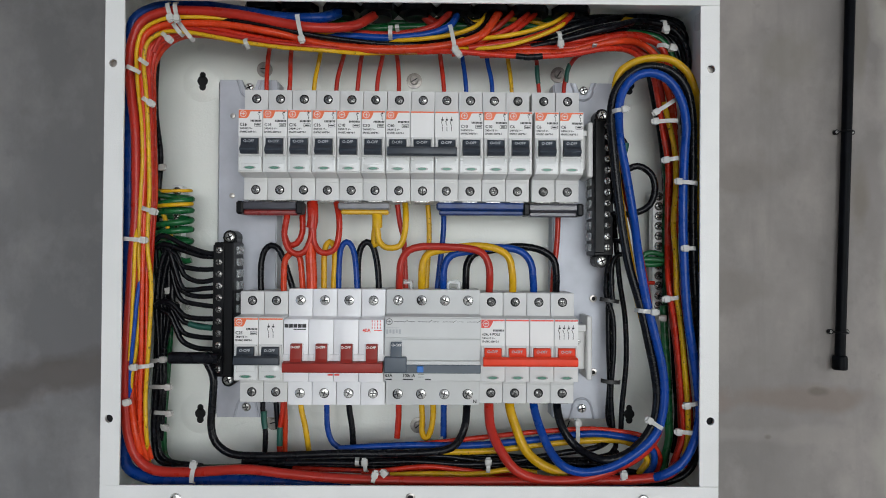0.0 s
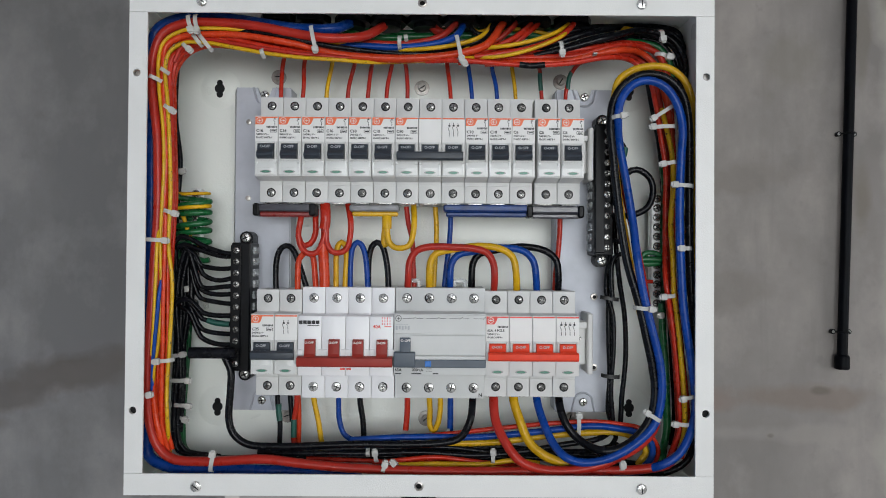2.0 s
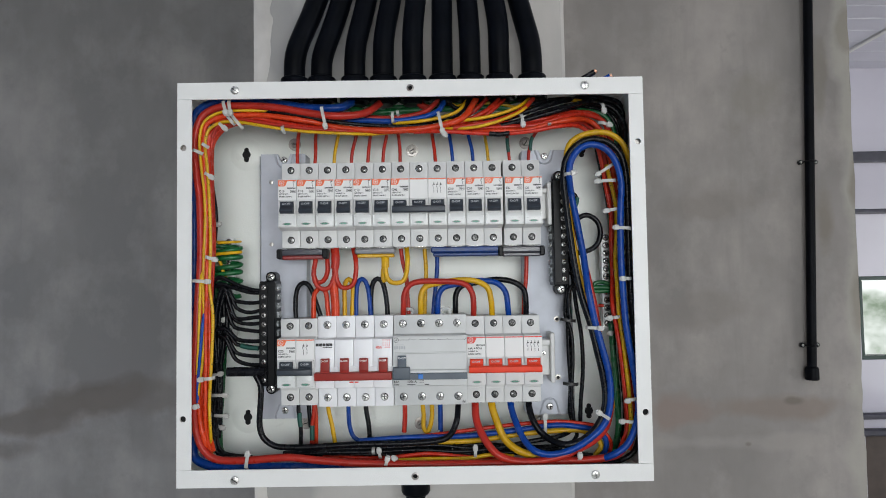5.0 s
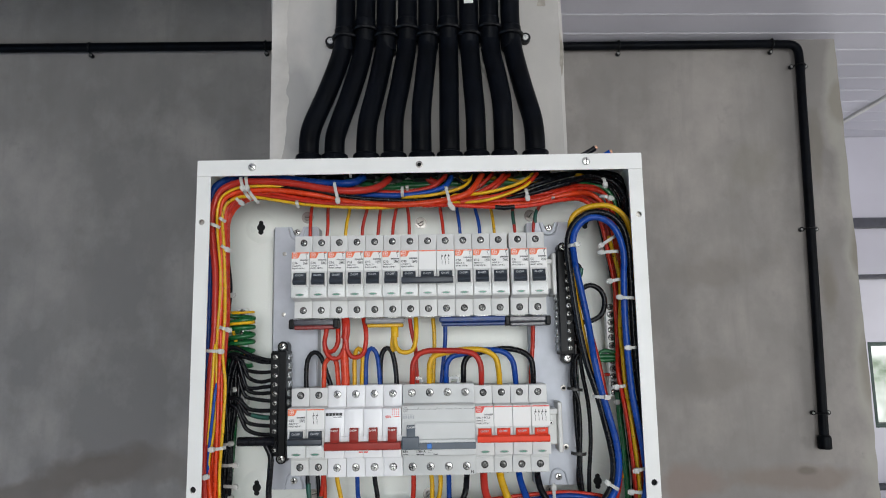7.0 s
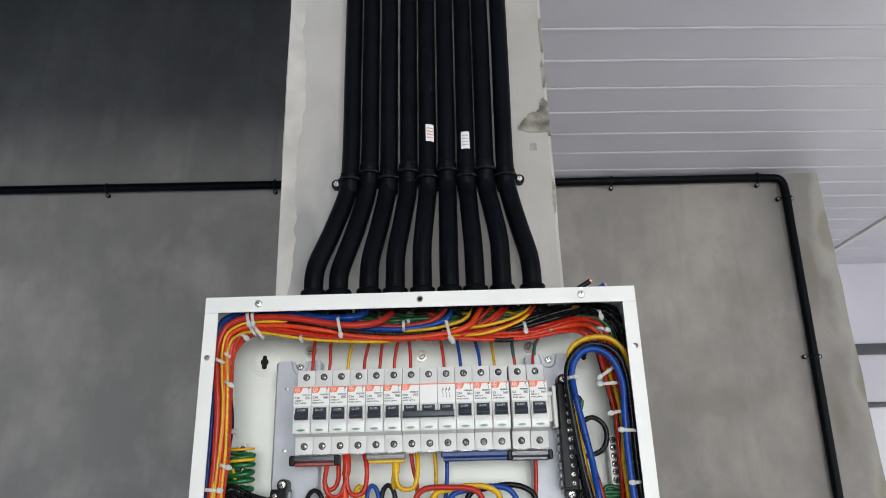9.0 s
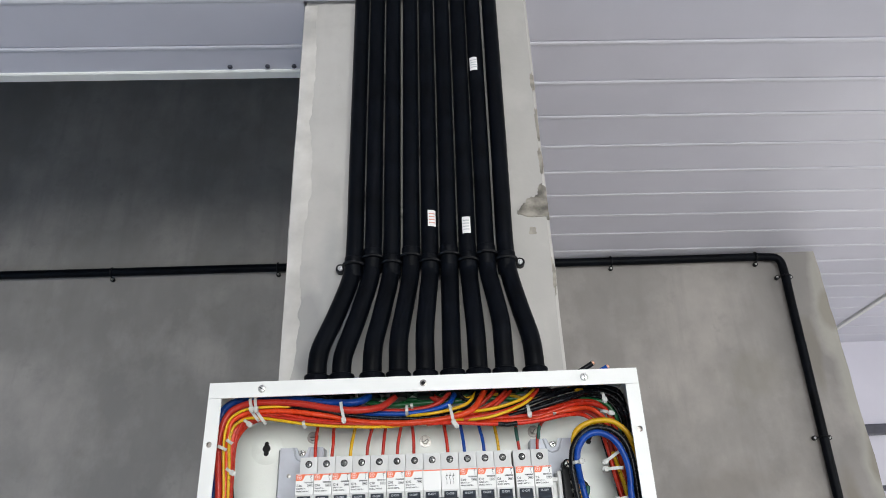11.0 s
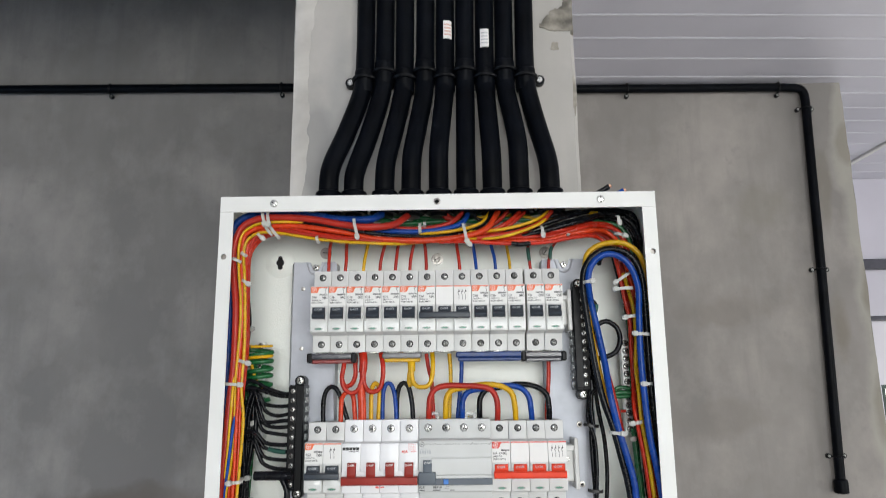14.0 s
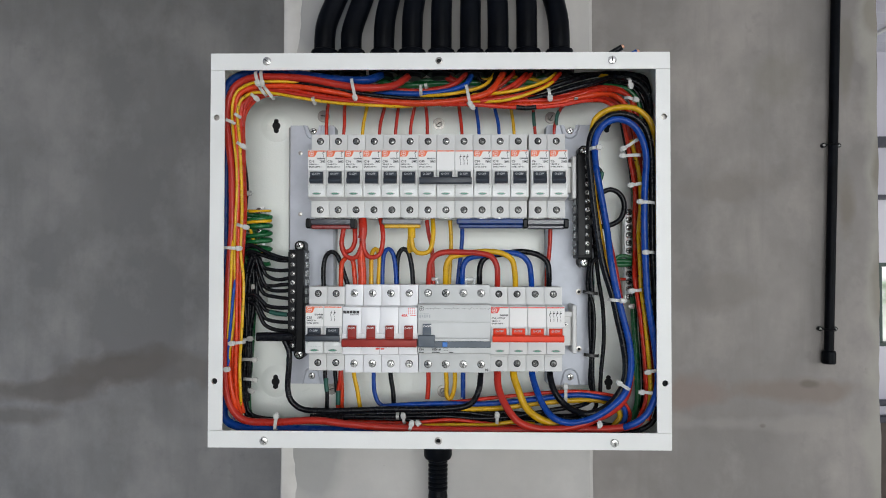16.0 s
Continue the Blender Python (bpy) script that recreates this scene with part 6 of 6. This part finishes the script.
wire("redd", 3.4, [(-15, 40, 146), (-14, 50, 140), (-13, 50, 127), (-13, 50, 115)])
wire("red", 3.4, [(18, 40, 148), (19, 50, 142), (21, 50, 127), (22, 50, 114)])
wire("blue", 3.4, [(34, 40, 148), (36, 50, 141), (38, 50, 127), (39, 50, 114)])
wire("blue", 3.4, [(53, 40, 147), (55, 50, 140), (58, 50, 127), (59, 50, 114)])
wire("yellowp", 3.2, [(69, 40, 145), (71, 50, 140), (73, 50, 127), (74, 50, 114)])
wire("redd", 3.2, [(90, 40, 143), (93, 50, 140), (94, 50, 126), (95, 50, 114)])
wire("greensl", 3.6, [(93, 49.6, 138), (93, 49.6, 134), (94, 49.6, 124)])
wire("redd", 3.2, [(128, 32, 144), (122, 40, 143), (118, 48, 138), (114, 48, 125), (113, 48, 113)])
wire("greensl", 3.6, [(118, 47.6, 139), (116, 47.6, 134), (115, 47.6, 125)])
wire("red", 4.6, [(-95, 36, 27), (-93, 30, 21), (-95, 30, 6), (-92, 30, -4), (-86, 30, -8), (-80, 30, -6), (-75, 30, 6), (-74, 30, 15)])
wire("red", 4.6, [(-83, 38, 27), (-83, 36, 19), (-83, 36, 8), (-87, 36, 0), (-93, 36, -1), (-96, 36, 5)])
wire("redsl", 8, [(-76, 36, 32), (-74, 28, 25), (-74, 28, 16), (-75, 28, 11)])
wire("red", 4.6, [(-74, 30, 14), (-73, 30, 0), (-69, 30, -6), (-64, 30, -7), (-58, 30, -4), (-55, 30, 7), (-55, 30, 19), (-58, 36, 31)])
wire("redo", 4.6, [(-96, 34, -38), (-96, 34, -25), (-95, 34, -12), (-91, 34, -7)])
wire("redo", 4.6, [(-82, 36, -38), (-83, 36, -25), (-85, 36, -10), (-88, 36, -7)])
wire("redo", 8, [(-75, 32, -38), (-75, 32, -25), (-76, 32, -8), (-76, 32, 0)])
wire("red", 4.6, [(-76, 34, 0), (-76, 34, 13)])
wire("yellow", 4.4, [(-67, 38, -38), (-67, 38, -22), (-67, 38, -10), (-66, 38, -2), (-63, 38, 1.5), (-60, 38, -1.5), (-59, 38, -9), (-59.5, 38, -24), (-60, 38, -38)])
wire("blue", 4.4, [(-56, 38, -38), (-56, 38, -22), (-55.5, 38, -10), (-54, 38, -2), (-50.5, 38, 1.5), (-47, 38, -1), (-44.5, 38, -8), (-43, 38, -20), (-42, 38, -38)])
wire("black", 4.8, [(-42, 40, -38), (-42, 40, -22), (-41.5, 40, -10), (-39.5, 40, -2), (-35.5, 40, 1.5), (-31.5, 40, -1), (-29, 40, -8), (-27, 40, -20), (-26, 40, -38)])
wire("black", 4.6, [(-114, 40, -39), (-114.5, 40, -25), (-114, 40, -13), (-111.5, 40, -5), (-107, 40, -1.5), (-102, 40, -3.5), (-98, 40, -11), (-94, 40, -23), (-89, 40, -38)])
wire("yellowsl", 7.4, [(-28, 36, 27), (-27, 30, 19), (-27, 30, 12)])
wire("yellow", 4.6, [(-27, 32, 13), (-26, 32, 3), (-22, 32, -2), (-16, 32, -3), (-10, 32, -1), (-7, 32, 7), (-6, 32, 20), (-7, 40, 31)])
wire("yellow", 4.6, [(-29, 38, 13), (-30, 38, 5), (-29, 38, -1), (-26, 38, 2)])
wire("redd", 4, [(-13, 44, 30), (-11, 44, 16), (-8, 44, 3), (-7, 44, -16), (-6, 44, -38)])
wire("yellowp", 4, [(10, 46, 30), (11, 46, 14), (11, 46, 1), (10, 46, -16), (9, 46, -38)])
wire("blue", 4.2, [(22, 44, 26), (22, 44, 14), (21, 44, -1), (19, 44, -18), (17, 44, -38)])
wire("redd", 5.4, [(-11, 36, -38), (-10, 28, -24), (-9, 28, -13), (-4, 28, -5), (5, 28, -2), (24, 28, -2), (40, 28, -3), (50, 28, -6), (55, 28, -14), (56, 28, -26), (56, 36, -37)])
wire("yellow", 5.4, [(6, 38, -38), (6, 32, -24), (7, 32, -13), (11, 32, -7), (22, 32, -4), (45, 32, -1), (61, 32, -3), (70, 32, -9), (73, 32, -22), (74, 38, -37)])
wire("blue", 5.4, [(22, 40, -38), (22, 36, -26), (23, 36, -15), (28, 36, -8), (41, 36, -5), (64, 36, -2), (80, 36, -5), (87, 36, -13), (89, 36, -26), (90, 40, -37)])
wire("black", 5.4, [(39, 42, -38), (39, 40, -26), (40, 40, -14), (45, 40, -7), (58, 40, -4), (79, 40, -1), (96, 40, -4), (105, 40, -11), (107, 40, -24), (107, 42, -37)])
wire("red", 4.2, [(109, 46, 28), (109, 46, 15), (108, 46, -2), (106, 46, -20), (105, 46, -38)])
wire("black", 4, [(-113, 44, -116), (-113, 44, -125), (-111, 44, -140), (-111, 44, -152), (-112, 44, -168)])
wire("greensl", 4.5, [(-112, 43.6, -126), (-112, 43.6, -132), (-111, 43.6, -139)])
wire("black", 4, [(-104, 46, -116), (-103, 46, -127), (-102, 46, -140)])
wire("red", 4, [(-98, 44, -116), (-98, 44, -125), (-100, 44, -140), (-100, 44, -157), (-96, 44, -170)])
wire("greensl", 4.5, [(-100, 43.6, -138), (-100, 43.6, -145), (-100, 43.6, -152)])
wire("redo", 4, [(-98, 48, -117), (-97, 48, -132), (-97, 48, -158)])
wire("yellow", 4.2, [(-85, 44, -117), (-84, 44, -125), (-81, 44, -138), (-78, 44, -157)])
wire("blue", 4.2, [(-65, 44, -117), (-65, 44, -125), (-64, 44, -140), (-60, 44, -150), (-53, 44, -154), (-39, 44, -154), (-13, 44, -152)])
wire("black", 4.6, [(-49, 46, -117), (-48, 46, -127), (-46, 46, -139), (-45, 46, -157)])
wire("red", 4.6, [(-11, 44, -117), (-11, 44, -131), (-12, 44, -146)])
wire("yellow", 4.4, [(6, 42, -116), (7, 42, -130), (7, 42, -142), (10, 42, -146), (13, 42, -141), (15, 42, -130), (15, 42, -116)])
wire("blue", 4.8, [(23, 44, -116), (23, 44, -131), (23, 44, -146)])
wire("black", 4, [(-142, 34, -8), (-151, 34, -8), (-162, 34, -5), (-172, 34, -1), (-181, 34, 4), (-187, 34, 5), (-192, 34, 0)])
wire("black", 4, [(-143, 36, -10), (-156, 36, -10), (-167, 36, -7), (-176, 36, -4), (-185, 36, -1), (-191, 36, -4)])
wire("black", 3.8, [(-143, 38, -19), (-157, 38, -20), (-166, 38, -19), (-173, 38, -17), (-177, 38, -9), (-185, 38, -4)])
wire("black", 3.8, [(-143, 38, -26), (-157, 38, -29), (-164, 38, -28), (-171, 38, -24), (-175, 38, -15), (-182, 38, -7)])
wire("black", 3.8, [(-143, 36, -33), (-156, 36, -34), (-164, 36, -35), (-171, 36, -34), (-175, 36, -25), (-180, 36, -9)])
wire("black", 3.8, [(-143, 38, -39), (-159, 38, -40), (-169, 38, -38), (-175, 38, -32), (-179, 38, -17)])
wire("black", 3.8, [(-144, 40, -48), (-161, 40, -46), (-173, 40, -43), (-177, 40, -36), (-181, 40, -21)])
wire("black", 4, [(-142, 34, -56), (-159, 34, -56), (-169, 34, -54), (-175, 34, -48), (-180, 34, -44), (-187, 34, -44), (-191, 34, -48)])
wire("black", 3.8, [(-142, 36, -64), (-160, 36, -61), (-170, 36, -59), (-176, 36, -51), (-181, 36, -46)])
wire("greensl", 4.6, [(-166, 35.6, -60), (-159, 35.6, -62), (-149, 35.6, -63)])
wire("black", 3.8, [(-143, 38, -71), (-160, 38, -70), (-171, 38, -67), (-176, 38, -59), (-180, 38, -50)])
wire("black", 4, [(-142, 36, -79), (-160, 36, -78), (-171, 36, -73), (-176, 36, -63), (-181, 36, -53), (-187, 36, -50)])
wire("black", 5, [(-185, 42, 2), (-181, 42, -7), (-180, 42, -21), (-181, 42, -38), (-181, 42, -55)])
wire("black", 5, [(-191, 46, 0), (-186, 46, -13), (-185, 46, -30), (-185, 46, -55), (-188, 46, -77)])
wire("yellowp", 3.4, [(-192, 40, 23), (-189, 40, 23), (-186, 40, 17), (-183, 40, 7), (-179, 40, 0), (-172, 40, -5)])
def coil(turns, z0, pitch, rx, ry, x, y, start=0.0):
    """Points of a wire wound round an upright axis."""
    n = int(turns * 10)
    return [(x + rx * math.cos(start + 2 * math.pi * k / 10), y - ry * math.sin(start + 2 * math.pi * k / 10), z0 - pitch * k / 10 + 0.8 * math.sin(k * 0.37)) for k in range(n + 1)]


wire("green", 4.6, coil(5.4, 37, 7.6, 13.5, 6.5, -182, 45, 2.4))
wire("yellowgreen", 2.4, coil(0.9, 39.5, 1.5, 13.8, 7.2, -182, 43.5, 2.6))
wire("yellowgreen", 3.2, coil(1.4, 30.5, 3.2, 14.0, 7.4, -182, 44, 2.6))
wire("green", 4.4, [(-180, 50, -12), (-174, 50, -14), (-170, 50, -13)])
wire("green", 4.6, [(-200, 52, 13), (-198, 52, -4), (-192, 52, -17), (-187, 52, -30)])
wire("black", 5, [(145, 36, 24), (151, 30, 23), (163, 30, 24), (174, 30, 30), (178, 30, 42), (175, 30, 53), (165, 30, 59), (155, 30, 54), (150, 30, 43), (148, 30, 31)])
wire("black", 3.6, [(146, 38, 83), (152, 32, 81), (157, 32, 75), (155, 32, 67), (149, 32, 61)])
wire("greensl", 4.2, [(157, 31.6, 76), (156, 31.6, 70), (152, 31.6, 64)])
wire("black", 3.8, [(147, 38, 4), (154, 34, 3), (160, 34, -1), (158, 34, -5), (152, 34, -7), (148, 34, -12), (147, 34, -28), (148, 34, -40)])
wire("black", 4, [(151, 44, 23), (153, 44, 2), (156, 44, -28), (160, 44, -54), (161, 44, -88), (158, 44, -122), (157, 44, -147)])
wire("black", 4, [(148, 42, -7), (146, 42, -19), (145, 42, -36), (150, 42, -53), (151, 42, -79), (149, 42, -113), (151, 42, -143)])
wire("black", 4, [(150, 46, -11), (148, 46, -37), (148, 46, -71), (149, 46, -105), (148, 46, -131), (154, 46, -152), (149, 46, -159)])
wire("black", 4.6, [(151, 38, 57), (153, 38, 23), (159, 38, -2), (165, 38, -28), (169, 38, -45)])
wire("greensl", 4.4, [(148, 41.6, -26), (149, 41.6, -31), (149, 41.6, -36)])
wire("green", 4, [(171, 40, -12), (174, 40, -6), (181, 40, -5), (187, 40, -7)])
wire("green", 4.4, [(170, 38, -11), (176, 38, -10), (188, 38, -11)])
wire("green", 4.4, [(171, 40, -13), (177, 40, -14), (188, 40, -13)])
wire("red", 3, [(178, 46, -28), (183, 46, -28)])

wire("black", 3.6, [(20, 34, 149), (-18, 26, 146), (-52, 19, 147), (-78, 17, 150), (-104, 16, 155), (-130, 17, 159), (-152, 20, 160), (-170, 26, 158)])
wire("blue", 2.8, [(-66, 26, 150), (-96, 19, 155), (-120, 19, 159.5), (-140, 22, 162), (-162, 28, 163)])
wire("redd", 3.4, [(-24, 36, 142), (-60, 19, 140.5), (-92, 15, 142), (-118, 15, 145.5), (-144, 15, 149.5), (-164, 16, 152.5), (-180, 16, 148), (-187, 17, 136)])
wire("yellow", 2.6, [(-196, 26, 34), (-195.5, 12, 4), (-196.5, 11, -30), (-197.5, 11, -60), (-199, 12, -84)])
wire("blue", 3.0, [(-190, 26, -2), (-193, 12, -32), (-195.5, 11, -60), (-198, 12, -88), (-199, 14, -110)])
wire("redo", 3.2, [(-190, 12, 20), (-190.5, 12, -10), (-191, 12, -45), (-191, 12, -80), (-191.5, 12, -110), (-191, 14, -138), (-188, 18, -156)])
wire("redo", 3.2, [(-189, 15, -20), (-188.5, 15, -60), (-189, 15, -100), (-188.5, 15, -135), (-186, 20, -155)])

# ---- nylon cable ties ----
cable_tie((-174, 8, 169), (-171, 8, 157), 1)
cable_tie((-169, 9, 170), (-167, 9, 157), 1)
cable_tie((-172, 12, 156), (-165, 12, 147), 2)
cable_tie((-169, 13, 158), (-158, 13, 144), 2)
cable_tie((-180, 12, 149), (-173, 12, 143), 1)
cable_tie((-83, 8, 162), (-79, 8, 143), 1)
cable_tie((-120, 10, 145), (-118, 10, 138), 2)
cable_tie((-18, 24, 160), (-18, 24, 150), 2)
cable_tie((25, 9, 156), (29, 9, 137), 1)
cable_tie((27, 9, 139), (31, 9, 134), 1)
cable_tie((-14, 30, 163), (-13, 30, 157), 2)
cable_tie((103, 12, 153), (104, 12, 143), 1)
cable_tie((180, 18, 164), (181, 18, 156), 1)
cable_tie((130, 18, 146), (130, 18, 143), 2)
cable_tie((176, 16, 145), (185, 16, 142), 1)
cable_tie((-202, 6, 123), (-193, 6, 119), 2)
cable_tie((-194, 7, 129), (-188, 7, 125), 2)
cable_tie((-192, 9, 102), (-184, 9, 97), 1)
cable_tie((-188, 40, 56), (-197, 40, 54), 0)
cable_tie((-191, 8, 24), (-181, 8, 21), 1)
cable_tie((-203, 6, 2), (-187, 6, 1), 1)
cable_tie((-203, 8, -113), (-198, 8, -112), 1)
cable_tie((-194, 10, -88), (-183, 10, -87), 0)
cable_tie((-181, 38, -107), (-197, 38, -107), 0)
cable_tie((-181, 40, -127), (-197, 40, -126), 0)
cable_tie((-186, 40, -87), (-198, 40, -89), 0)
cable_tie((-186, 46, -139), (-192, 46, -137), 0)
cable_tie((-184, 44, -36), (-192, 44, -38), 0)
cable_tie((-151, 7, -155), (-153, 7, -169), 0)
cable_tie((174, 18, 96), (191, 18, 107), 0)
cable_tie((173, 16, 89), (191, 16, 90), 0)
cable_tie((180, 14, 61), (191, 14, 63), 0)
cable_tie((187, 8, 45), (202, 8, 44), 0)
cable_tie((192, 8, -2), (201, 8, -2), 0)
cable_tie((180, 12, -38), (190, 12, -37), 0)
cable_tie((141, 9, 95), (149, 9, 96), 1)
cable_tie((158, 8, -46), (170, 8, -47), 1)
cable_tie((167, 8, -123), (178, 8, -130), 0)
cable_tie((194, 10, -113), (204, 10, -111), 0)
cable_tie((189, 12, -132), (202, 12, -133), 0)
cable_tie((187, 40, -54), (191, 40, -54), 0)
cable_tie((148, 4, -165), (148, 4, -160), 1)
cable_tie((55, 20, -156), (55, 20, -165), 0)
cable_tie((-34, 24, -158), (-33, 24, -166), 0)
cable_tie((-25, 6, -161), (-27, 6, -168), 0)
cable_tie((-19, 12, -162), (-17, 12, -164), 0)
cable_tie((-40, 28, -156), (-40, 28, -163), 2)
cable_tie((121, 28, -130), (121, 28, -146), 0)
cable_tie((21, 36, -144), (22, 36, -150), 2)
cable_tie((140, 36, -40), (154, 36, -42), 2, "tieblk")
cable_tie((141, 36, -101), (155, 36, -102), 2, "tieblk")
